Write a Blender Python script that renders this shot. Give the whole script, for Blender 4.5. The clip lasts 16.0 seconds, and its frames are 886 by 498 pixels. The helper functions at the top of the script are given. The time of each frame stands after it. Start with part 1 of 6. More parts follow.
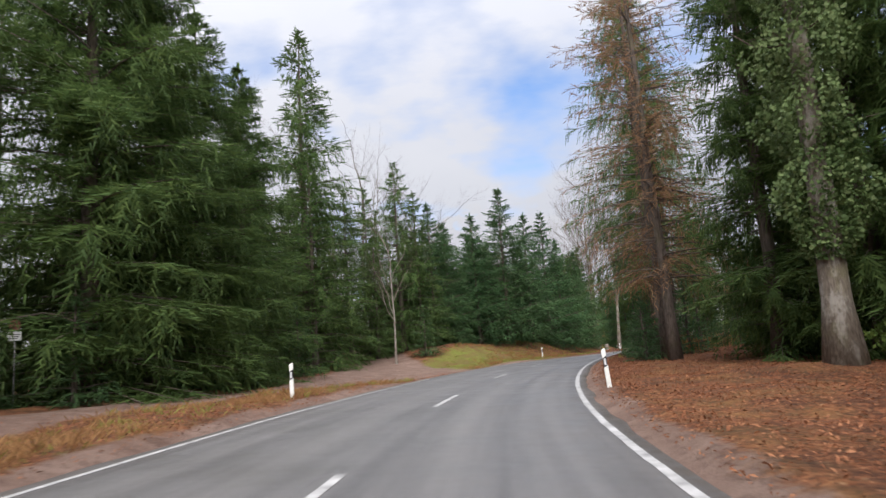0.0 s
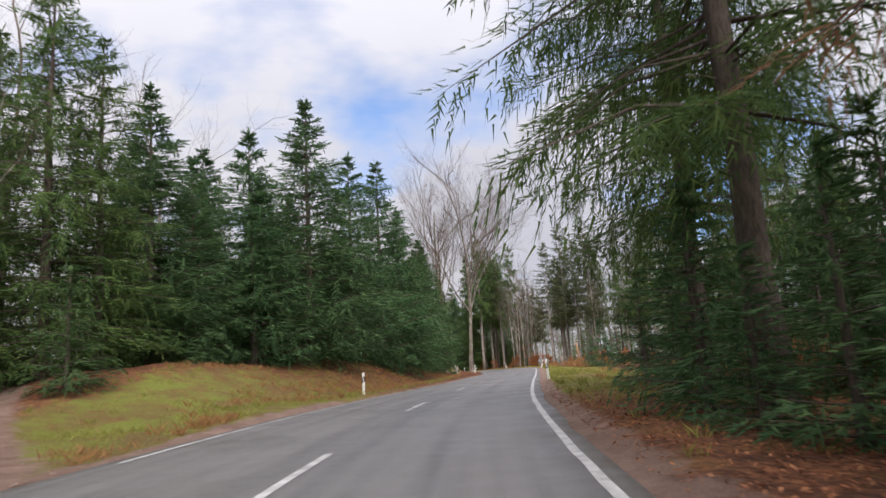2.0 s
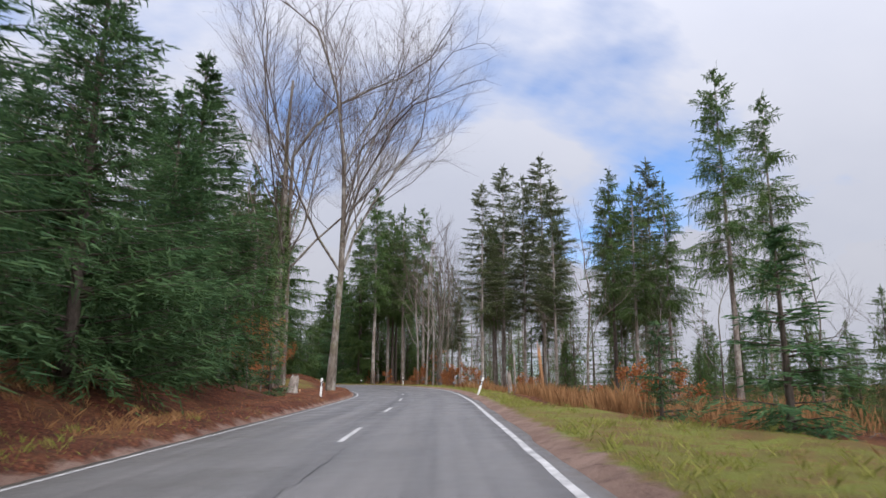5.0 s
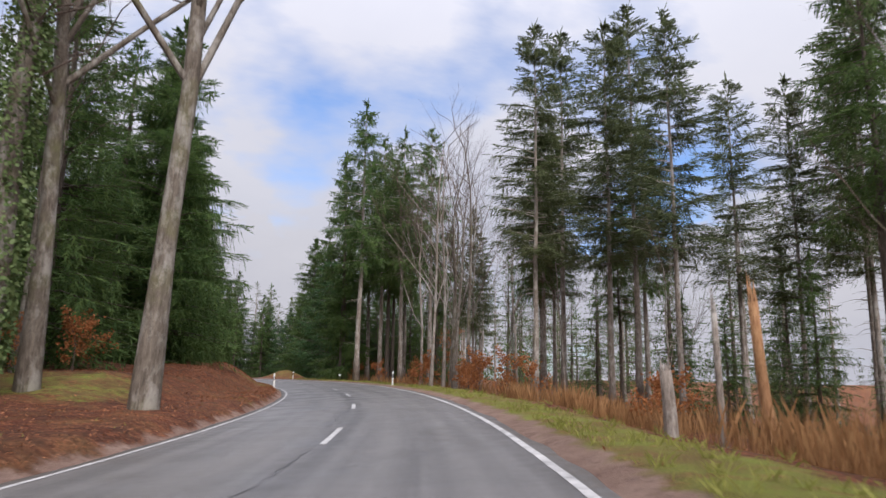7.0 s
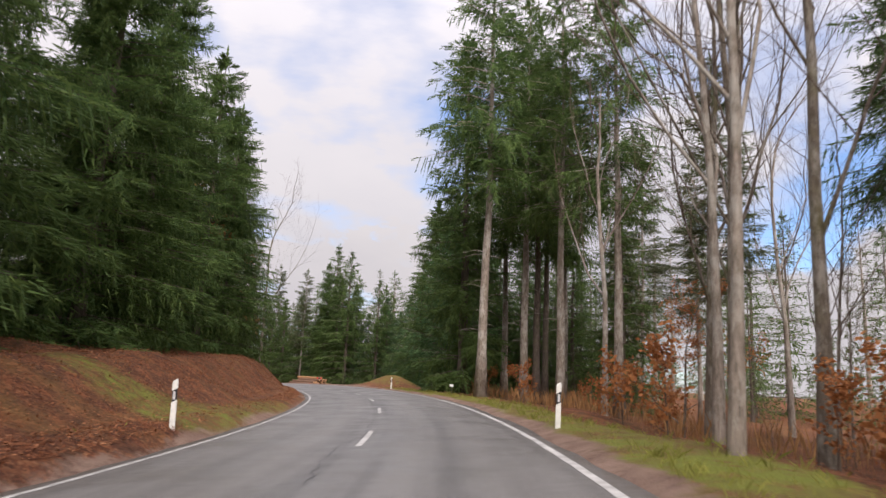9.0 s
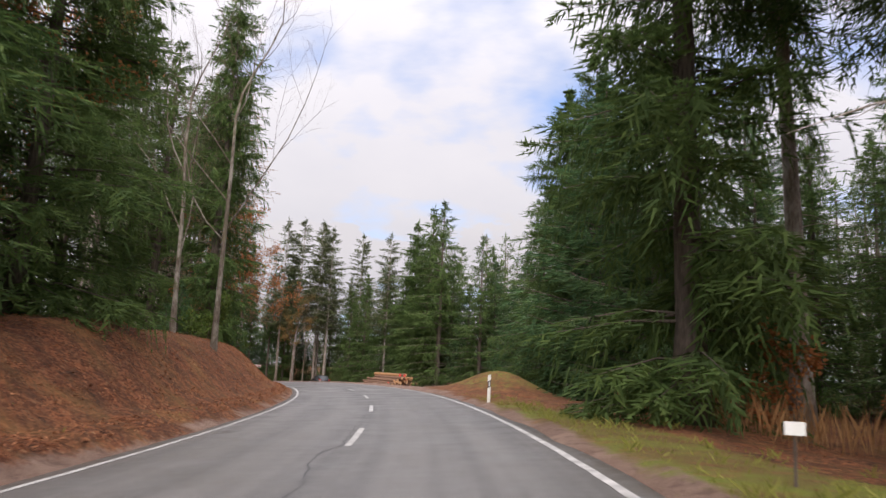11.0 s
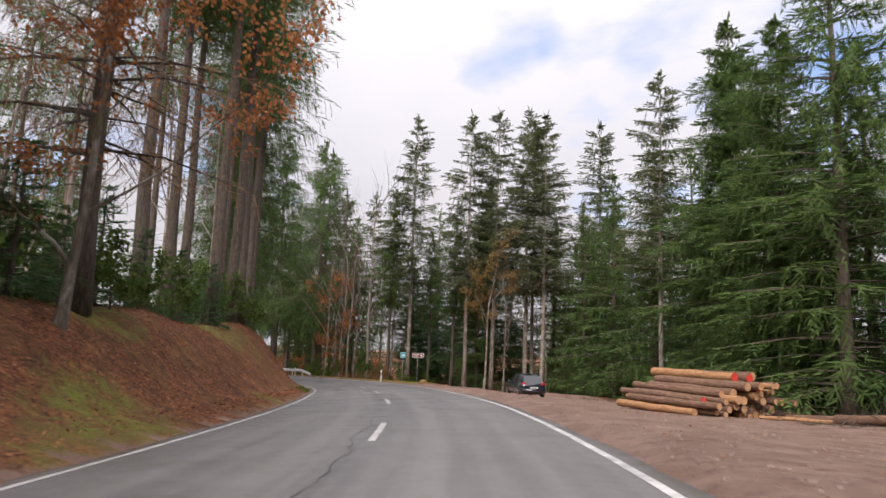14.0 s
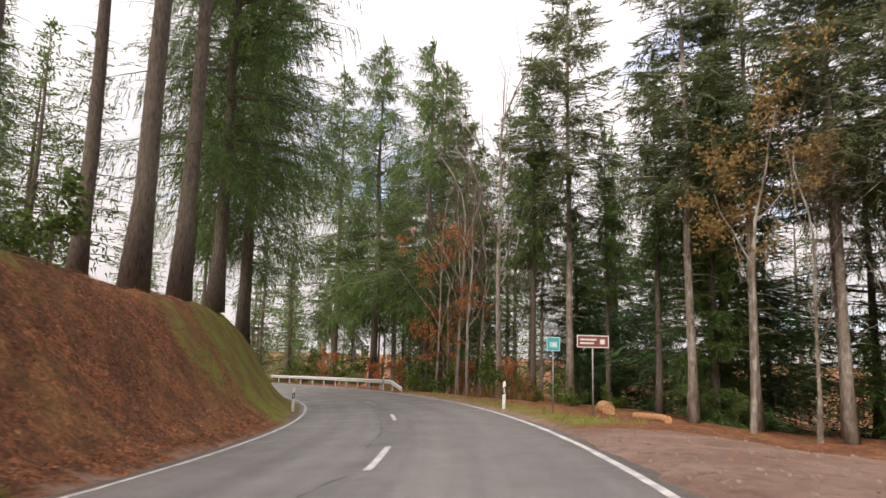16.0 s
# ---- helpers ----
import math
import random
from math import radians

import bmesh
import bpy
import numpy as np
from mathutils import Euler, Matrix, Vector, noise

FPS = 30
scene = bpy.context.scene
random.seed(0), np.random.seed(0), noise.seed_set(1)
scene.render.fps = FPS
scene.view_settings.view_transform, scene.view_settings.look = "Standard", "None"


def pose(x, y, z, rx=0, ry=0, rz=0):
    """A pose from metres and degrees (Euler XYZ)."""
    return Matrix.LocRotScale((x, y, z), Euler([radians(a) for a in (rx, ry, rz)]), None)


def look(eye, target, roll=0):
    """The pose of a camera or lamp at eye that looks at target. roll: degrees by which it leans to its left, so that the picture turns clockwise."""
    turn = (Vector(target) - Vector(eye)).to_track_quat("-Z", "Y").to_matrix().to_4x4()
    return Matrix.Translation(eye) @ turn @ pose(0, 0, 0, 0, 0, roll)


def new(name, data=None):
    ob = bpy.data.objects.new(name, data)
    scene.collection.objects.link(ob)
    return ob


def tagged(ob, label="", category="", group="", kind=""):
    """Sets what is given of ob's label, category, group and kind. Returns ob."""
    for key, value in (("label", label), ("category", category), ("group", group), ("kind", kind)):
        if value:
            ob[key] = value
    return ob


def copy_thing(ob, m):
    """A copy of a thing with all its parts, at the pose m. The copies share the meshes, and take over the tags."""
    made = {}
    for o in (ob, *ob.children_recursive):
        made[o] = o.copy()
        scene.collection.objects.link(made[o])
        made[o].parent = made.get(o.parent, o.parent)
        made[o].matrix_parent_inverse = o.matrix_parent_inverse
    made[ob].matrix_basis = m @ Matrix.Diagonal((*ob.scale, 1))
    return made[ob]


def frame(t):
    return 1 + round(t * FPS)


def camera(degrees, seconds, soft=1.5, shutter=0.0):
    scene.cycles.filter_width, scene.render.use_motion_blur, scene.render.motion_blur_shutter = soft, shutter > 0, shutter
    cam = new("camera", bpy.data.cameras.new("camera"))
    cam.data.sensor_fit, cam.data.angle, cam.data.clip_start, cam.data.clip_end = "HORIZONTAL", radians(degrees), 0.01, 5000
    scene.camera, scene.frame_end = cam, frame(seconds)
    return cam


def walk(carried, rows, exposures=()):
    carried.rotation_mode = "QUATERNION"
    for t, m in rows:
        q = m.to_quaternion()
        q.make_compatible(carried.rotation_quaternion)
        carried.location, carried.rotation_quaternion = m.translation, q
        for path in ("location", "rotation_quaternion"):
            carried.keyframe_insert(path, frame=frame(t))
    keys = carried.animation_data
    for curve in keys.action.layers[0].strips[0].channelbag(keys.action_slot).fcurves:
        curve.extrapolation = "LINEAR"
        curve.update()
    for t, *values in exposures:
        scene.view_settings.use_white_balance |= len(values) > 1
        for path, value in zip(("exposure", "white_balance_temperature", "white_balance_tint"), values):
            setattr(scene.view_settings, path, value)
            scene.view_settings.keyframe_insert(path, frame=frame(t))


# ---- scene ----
# ---- camera ----
cam = camera(66.1, 16.0, 1.5, 0.12)
EXPOSURES = [(0.0, 0.92, 6200, 13), (2.5, 0.86, 6350, 16), (3.5, 0.78, 6000, 15), (6.0, 0.76, 5950, 16), (9.0, 0.96, 6650, 18), (12.5, 1.05, 6450, 17), (14.5, 1.17, 6600, 18), (16.0, 1.42, 7000, 18)]
SKY_STRENGTH = 0.1
CLOUD_SHIFT = (2.0, 0.0, 0.0)
# where the dashes of the middle line begin, in metres along the road
DASHES = [4.0, 16.0, 28.2, 40.2, 52.2, 64.8, 76.9, 88.8, 100.0, 111.0, 122.2, 134.4, 146.0, 157.8, 169.9, 181.6, 193.0, 204.0, 214.0, 223.8, 234.7, 246.0, 256.9, 269.0, 281.0, 292.2, 304.4, 316.5]
# roadside marker posts: place and lean
POSTS = [(-4.6, 19.8, (0, 0)), (4.1, 18.3, (2, -4)), (8.65, 65.5, (0, 1)), (17.9, 65.5, (0, -3)), (29.48, 120.45, (0, 2)), (37.6, 117.5, (0, 17)), (40.0, 165.4, (0, -2)),
         (48.5, 165.1, (0, 1)), (47.5, 210.8, (0, 0)), (9.2, 294.5, (0, 1)), (-12.1, 312.3, (0, 0)), (-0.2, 292.4, (0, 0))]
PATH = [
    (0.0, (-0.000, -0.000, 1.250), (-0.000, 9.857, 2.934), -4.33),
    (0.5, (0.683, 8.325, 1.364), (1.373, 18.160, 3.040), -5.24),
    (1.0, (1.726, 16.577, 1.536), (2.981, 26.351, 3.242), -4.85),
    (1.5, (3.157, 24.752, 1.735), (4.931, 34.437, 3.483), -4.29),
    (2.0, (4.995, 32.900, 1.930), (7.322, 42.457, 3.733), -3.97),
    (2.5, (7.213, 41.062, 2.117), (10.031, 50.496, 3.865), -3.68),
    (3.0, (9.779, 49.252, 2.282), (12.954, 58.567, 4.056), -2.77),
    (3.5, (12.639, 57.453, 2.400), (16.040, 66.674, 4.246), -1.74),
    (4.0, (15.699, 65.683, 2.472), (19.211, 74.853, 4.364), -0.90),
    (4.5, (18.849, 73.958, 2.531), (22.390, 83.112, 4.445), -0.23),
    (5.0, (22.008, 82.280, 2.608), (25.523, 91.443, 4.523), 0.27),
    (5.5, (25.149, 90.629, 2.705), (28.615, 99.815, 4.606), 0.63),
    (6.0, (28.276, 98.979, 2.807), (31.697, 108.186, 4.685), 0.84),
    (6.5, (31.386, 107.310, 2.898), (34.794, 116.527, 4.750), 0.91),
    (7.0, (34.425, 115.629, 2.974), (37.764, 124.878, 4.793), 1.04),
    (7.5, (37.283, 123.972, 3.040), (40.295, 133.330, 4.870), 1.52),
    (8.0, (39.824, 132.390, 3.091), (42.304, 141.894, 4.969), 2.08),
    (8.5, (41.958, 140.920, 3.126), (43.746, 150.573, 5.030), 2.40),
    (9.0, (43.680, 149.559, 3.156), (44.929, 159.303, 5.024), 2.71),
    (9.5, (45.023, 158.286, 3.175), (45.824, 168.084, 5.009), 2.77),
    (10.0, (45.983, 167.079, 3.186), (46.375, 176.908, 4.988), 2.90),
    (10.5, (46.526, 175.924, 3.191), (46.519, 185.764, 4.968), 2.93),
    (11.0, (46.635, 184.809, 3.180), (46.214, 194.646, 4.924), 2.89),
    (11.5, (46.329, 193.723, 3.156), (45.454, 203.538, 4.857), 2.84),
    (12.0, (45.619, 202.651, 3.120), (44.232, 212.416, 4.769), 2.79),
    (12.5, (44.489, 211.567, 3.077), (42.510, 221.240, 4.661), 2.80),
    (13.0, (42.897, 220.436, 3.025), (40.267, 229.964, 4.543), 2.86),
    (13.5, (40.766, 229.212, 2.948), (37.597, 238.580, 4.425), 2.59),
    (14.0, (38.101, 237.881, 2.832), (34.339, 247.028, 4.309), 2.39),
    (14.5, (34.922, 246.446, 2.678), (30.711, 255.392, 4.177), 1.82),
    (15.0, (31.286, 254.911, 2.466), (26.444, 263.534, 3.946), 1.53),
    (15.5, (27.245, 263.254, 2.192), (21.854, 271.547, 3.664), 1.40),
    (16.0, (22.828, 271.471, 1.858), (17.032, 279.476, 3.382), 1.46),
]
walk(cam, [(t, look(eye, target, roll)) for t, eye, target, roll in PATH], EXPOSURES)

# ---- world and light ----
world = bpy.data.worlds.new("sky")
scene.world = world
world.use_nodes = True
wn, wl = world.node_tree.nodes, world.node_tree.links
wn.clear()
SUN_UP, SUN_TURN = radians(42), radians(180)
sky = wn.new("ShaderNodeTexSky")
sky.sky_type = "NISHITA"
sky.sun_disc = False
sky.sun_elevation, sky.sun_rotation = SUN_UP, SUN_TURN
sky.air_density, sky.dust_density, sky.ozone_density = 1.0, 0.6, 1.6
coord = wn.new("ShaderNodeTexCoord")
split = wn.new("ShaderNodeSeparateXYZ")
wl.new(coord.outputs["Generated"], split.inputs[0])


def wmath(op, a, b=0.0, clamp=False):
    n = wn.new("ShaderNodeMath")
    n.operation, n.use_clamp = op, clamp
    for i, v in enumerate((a, b)):
        if isinstance(v, (int, float)):
            n.inputs[i].default_value = v
        else:
            wl.new(v, n.inputs[i])
    return n.outputs[0]


# flat cloud layer: the view's way is carried up to a ceiling
up = wmath("ADD", wmath("MAXIMUM", split.outputs[2], 0.0), 0.38)
flat = wn.new("ShaderNodeCombineXYZ")
wl.new(wmath("DIVIDE", split.outputs[0], up), flat.inputs[0])
wl.new(wmath("DIVIDE", split.outputs[1], up), flat.inputs[1])


def cloud(scale, detail, rough, shift, stretch=(1, 1, 1), turn=0.0):
    mp = wn.new("ShaderNodeMapping")
    mp.inputs["Location"].default_value = shift
    mp.inputs["Scale"].default_value = stretch
    mp.inputs["Rotation"].default_value = (0, 0, turn)
    wl.new(flat.outputs[0], mp.inputs[0])
    n = wn.new("ShaderNodeTexNoise")
    n.inputs["Scale"].default_value, n.inputs["Detail"].default_value = scale, detail
    n.inputs["Roughness"].default_value = rough
    wl.new(mp.outputs[0], n.inputs["Vector"])
    return n.outputs["Fac"]


def wramp(v, *stops):
    n = wn.new("ShaderNodeValToRGB")
    while len(n.color_ramp.elements) < len(stops):
        n.color_ramp.elements.new(0.5)
    for e, (p, c) in zip(n.color_ramp.elements, stops):
        e.position, e.color = p, (c, c, c, 1) if isinstance(c, (int, float)) else (*c, 1)
    wl.new(v, n.inputs[0])
    return n.outputs[0]


def wmix(f, a, b):
    n = wn.new("ShaderNodeMix")
    n.data_type = "RGBA"
    for sock, v in ((n.inputs[0], f), (n.inputs[6], a), (n.inputs[7], b)):
        if isinstance(v, tuple):
            sock.default_value = (*v, 1)
        elif isinstance(v, (int, float)):
            sock.default_value = v
        else:
            wl.new(v, sock)
    return n.outputs[2]


broad = cloud(1.15, 5, 0.55, CLOUD_SHIFT, (1.0, 0.8, 1), 0.5)
wisps = cloud(2.2, 7, 0.62, (4.0, 1.5, 0), (0.6, 1.3, 1), 0.9)
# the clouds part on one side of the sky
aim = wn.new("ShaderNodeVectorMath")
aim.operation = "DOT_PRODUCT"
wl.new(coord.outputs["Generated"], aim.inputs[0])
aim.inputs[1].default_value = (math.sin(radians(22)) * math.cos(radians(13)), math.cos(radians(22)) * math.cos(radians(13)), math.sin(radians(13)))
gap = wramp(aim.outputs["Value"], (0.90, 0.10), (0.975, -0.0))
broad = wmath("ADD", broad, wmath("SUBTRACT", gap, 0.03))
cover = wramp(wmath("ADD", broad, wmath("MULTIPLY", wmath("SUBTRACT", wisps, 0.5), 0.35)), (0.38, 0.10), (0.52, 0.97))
puffs = cloud(2.6, 9, 0.58, (3.1, 5.2, 0))
near_rim = wramp(wmath("ADD", split.outputs[2], wmath("MULTIPLY", wmath("SUBTRACT", puffs, 0.5), 0.34)), (0.195, 1.0), (0.225, 0.0))
heaps = wramp(cloud(1.4, 8, 0.6, (1.3, 7.7, 0)), (0.34, 0.0), (0.42, 1.0))
cover = wmath("MAXIMUM", cover, wmath("MULTIPLY", near_rim, heaps))
tone = wramp(cloud(1.1, 6, 0.55, (9.1, 3.3, 0)), (0.30, (3.05, 3.1, 3.25)), (0.70, (3.75, 3.72, 3.7)))
# an overcast sky is brighter towards the top
lift = wmath("ADD", wmath("MULTIPLY", wmath("POWER", wmath("MAXIMUM", split.outputs[2], 0.0), 2.0), 2.4), 0.95)
gain = wn.new("ShaderNodeVectorMath")
gain.operation = "SCALE"
wl.new(tone, gain.inputs[0])
wl.new(lift, gain.inputs["Scale"])
tone = gain.outputs[0]
blue = wn.new("ShaderNodeMix")
blue.data_type, blue.blend_type = "RGBA", "MULTIPLY"
blue.inputs[0].default_value = 1.0
wl.new(sky.outputs[0], blue.inputs[6])
blue.inputs[7].default_value = (0.72, 0.93, 1.12, 1)
mixed = wmix(cover, blue.outputs[2], tone)
bg = wn.new("ShaderNodeBackground")
bg.inputs["Strength"].default_value = SKY_STRENGTH
wl.new(mixed, bg.inputs[0])
wo = wn.new("ShaderNodeOutputWorld")
wl.new(bg.outputs[0], wo.inputs[0])

sun = bpy.data.lights.new("sun", "SUN")
sun.energy, sun.angle, sun.color = 2.6, radians(45), (1.0, 0.95, 0.87)
sun_ob = new("sun", sun)
sun_ob.matrix_world = look((0, 0, 60), (
    -math.sin(SUN_TURN) * math.cos(SUN_UP), -math.cos(SUN_TURN) * math.cos(SUN_UP), 60 - math.sin(SUN_UP)))


# ---- materials ----
class Nodes:
    """A small builder of node materials."""

    def __init__(self, name):
        self.mat = bpy.data.materials.new(name)
        self.mat.use_nodes = True
        self.n, self.l = self.mat.node_tree.nodes, self.mat.node_tree.links
        self.n.clear()
        self.out = self.n.new("ShaderNodeOutputMaterial")
        self.bsdf = self.n.new("ShaderNodeBsdfPrincipled")
        self.l.new(self.bsdf.outputs[0], self.out.inputs[0])
        self.tc = self.n.new("ShaderNodeTexCoord")
        self.geo = self.n.new("ShaderNodeNewGeometry")

    def put(self, sock, v):
        if isinstance(v, (int, float)):
            sock.default_value = v
        elif isinstance(v, tuple):
            sock.default_value = (*v, 1) if len(v) == 3 and sock.type == "RGBA" else v
        else:
            self.l.new(v, sock)

    def noise(self, scale, detail=4, rough=0.55, space="Object", stretch=None, kind="ShaderNodeTexNoise"):
        src = self.geo.outputs["Position"] if space == "World" else self.tc.outputs[space]
        if stretch:
            m = self.n.new("ShaderNodeMapping")
            m.inputs["Scale"].default_value = stretch
            self.l.new(src, m.inputs[0])
            src = m.outputs[0]
        t = self.n.new(kind)
        t.inputs["Scale"].default_value = scale
        if kind == "ShaderNodeTexNoise":
            t.inputs["Detail"].default_value, t.inputs["Roughness"].default_value = detail, rough
        self.l.new(src, t.inputs["Vector"])
        return t

    def fac(self, *a, **k):
        return self.noise(*a, **k).outputs[0]

    def ramp(self, v, *stops):
        r = self.n.new("ShaderNodeValToRGB")
        while len(r.color_ramp.elements) < len(stops):
            r.color_ramp.elements.new(0.5)
        for e, (p, c) in zip(r.color_ramp.elements, stops):
            e.position, e.color = p, (c, c, c, 1) if isinstance(c, (int, float)) else (*c, 1)
        self.l.new(v, r.inputs[0])
        return r.outputs[0]

    def mix(self, f, a, b, blend="MIX"):
        m = self.n.new("ShaderNodeMix")
        m.data_type, m.blend_type = "RGBA", blend
        self.put(m.inputs[0], f), self.put(m.inputs[6], a), self.put(m.inputs[7], b)
        return m.outputs[2]

    def math(self, op, a, b=0.0):
        m = self.n.new("ShaderNodeMath")
        m.operation = op
        self.put(m.inputs[0], a), self.put(m.inputs[1], b)
        return m.outputs[0]

    def attr(self, name, channel=None):
        a = self.n.new("ShaderNodeAttribute")
        a.attribute_name = name
        if channel is None:
            return a.outputs["Color"]
        s = self.n.new("ShaderNodeSeparateColor")
        self.l.new(a.outputs["Color"], s.inputs[0])
        return s.outputs[channel]

    def object_random(self):
        return self.n.new("ShaderNodeObjectInfo").outputs["Random"]

    def island(self):
        return self.geo.outputs["Random Per Island"]

    def bump(self, h, strength, distance=0.02):
        b = self.n.new("ShaderNodeBump")
        b.inputs["Strength"].default_value, b.inputs["Distance"].default_value = strength, distance
        self.l.new(h, b.inputs["Height"])
        self.l.new(b.outputs[0], self.bsdf.inputs["Normal"])

    def done(self, colour, rough=0.7, metal=0.0, spec=0.5):
        self.put(self.bsdf.inputs["Base Color"], colour)
        self.put(self.bsdf.inputs["Roughness"], rough)
        self.put(self.bsdf.inputs["Metallic"], metal)
        self.bsdf.inputs["Specular IOR Level"].default_value = spec
        return self.mat


def leafy(name, dark, mid, light, translucent=0.35, rough=0.6):
    """Foliage: tone by leaf and by tree, with some light passing through."""
    m = Nodes(name)
    tone = m.ramp(m.island(), (0.0, dark), (0.5, mid), (1.0, light))
    r = m.object_random()
    tone = m.mix(m.math("MULTIPLY", r, 0.35), tone, tuple(0.55 * (a + b) for a, b in zip(mid, (0.05, 0.03, 0.0))))
    tone = m.mix(m.ramp(m.fac(0.35, 3, space="World"), (0.35, 0.0), (0.75, 0.45)), tone, light)
    m.done(tone, rough, spec=0.10)
    t = m.n.new("ShaderNodeBsdfTranslucent")
    m.put(t.inputs[0], tone)
    x = m.n.new("ShaderNodeMixShader")
    x.inputs[0].default_value = translucent
    m.l.new(m.bsdf.outputs[0], x.inputs[1]), m.l.new(t.outputs[0], x.inputs[2])
    m.l.new(x.outputs[0], m.out.inputs[0])
    return m.mat


def bark(name, dark, light, moss=0.3, pale=0.0):
    m = Nodes(name)
    f = m.fac(6.0, 8, 0.65, stretch=(3.0, 3.0, 0.6))
    c = m.ramp(f, (0.3, dark), (0.7, light))
    green = m.ramp(m.fac(0.9, 5, 0.6), (0.5, 0.0), (0.72, moss))
    c = m.mix(green, c, (0.13, 0.13, 0.05))
    if pale:
        c = m.mix(m.ramp(m.fac(2.3, 6, 0.7, stretch=(1, 1, 0.5)), (0.48, 0.0), (0.6, pale)), c, (0.42, 0.40, 0.36))
    m.bump(m.fac(14.0, 6, 0.7, stretch=(3, 3, 0.5)), 0.7, 0.03)
    return m.done(c, 0.9, spec=0.2)


def plain(name, colour, rough=0.6, metal=0.0, grain=0.12, scale=8.0, spec=0.5):
    m = Nodes(name)
    dark = tuple(c * (1 - grain * 2) for c in colour)
    c = m.ramp(m.fac(scale, 6, 0.6), (0.3, dark), (0.65, colour))
    return m.done(c, rough, metal, spec)


def asphalt_material():
    m = Nodes("asphalt")
    speck = m.fac(140.0, 2, 0.7, space="World")
    broad = m.fac(0.35, 5, 0.6, space="World")
    c = m.ramp(speck, (0.30, (0.072, 0.070, 0.071)), (0.72, (0.198, 0.187, 0.181)))
    c = m.mix(m.ramp(broad, (0.35, 0.0), (0.7, 0.55)), c, (0.120, 0.114, 0.111))
    streak = m.fac(1.0, 5, 0.6, space="UV", stretch=(2.6, 0.05, 1))
    c = m.mix(m.ramp(streak, (0.42, 0.0), (0.62, 0.6)), c, (0.064, 0.061, 0.061))
    wheel = m.attr("lane", 0)
    c = m.mix(m.math("MULTIPLY", wheel, 0.45), c, (0.178, 0.167, 0.160))
    seam = m.attr("lane", 1)
    c = m.mix(m.math("MULTIPLY", seam, m.ramp(m.fac(1.7, 6, 0.7, space="World"), (0.45, 0.0), (0.62, 0.25))), c, (0.03, 0.03, 0.032))
    dirt = m.attr("lane", 2)
    c = m.mix(m.math("MULTIPLY", dirt, m.ramp(m.fac(2.6, 6, 0.7, space="World"), (0.35, 0.1), (0.65, 0.9))), c, (0.075, 0.055, 0.04))
    rough = m.ramp(m.fac(0.55, 6, 0.65, space="World"), (0.35, 0.36), (0.65, 0.62))
    m.bump(speck, 0.25, 0.01)
    return m.done(c, rough, spec=0.5)


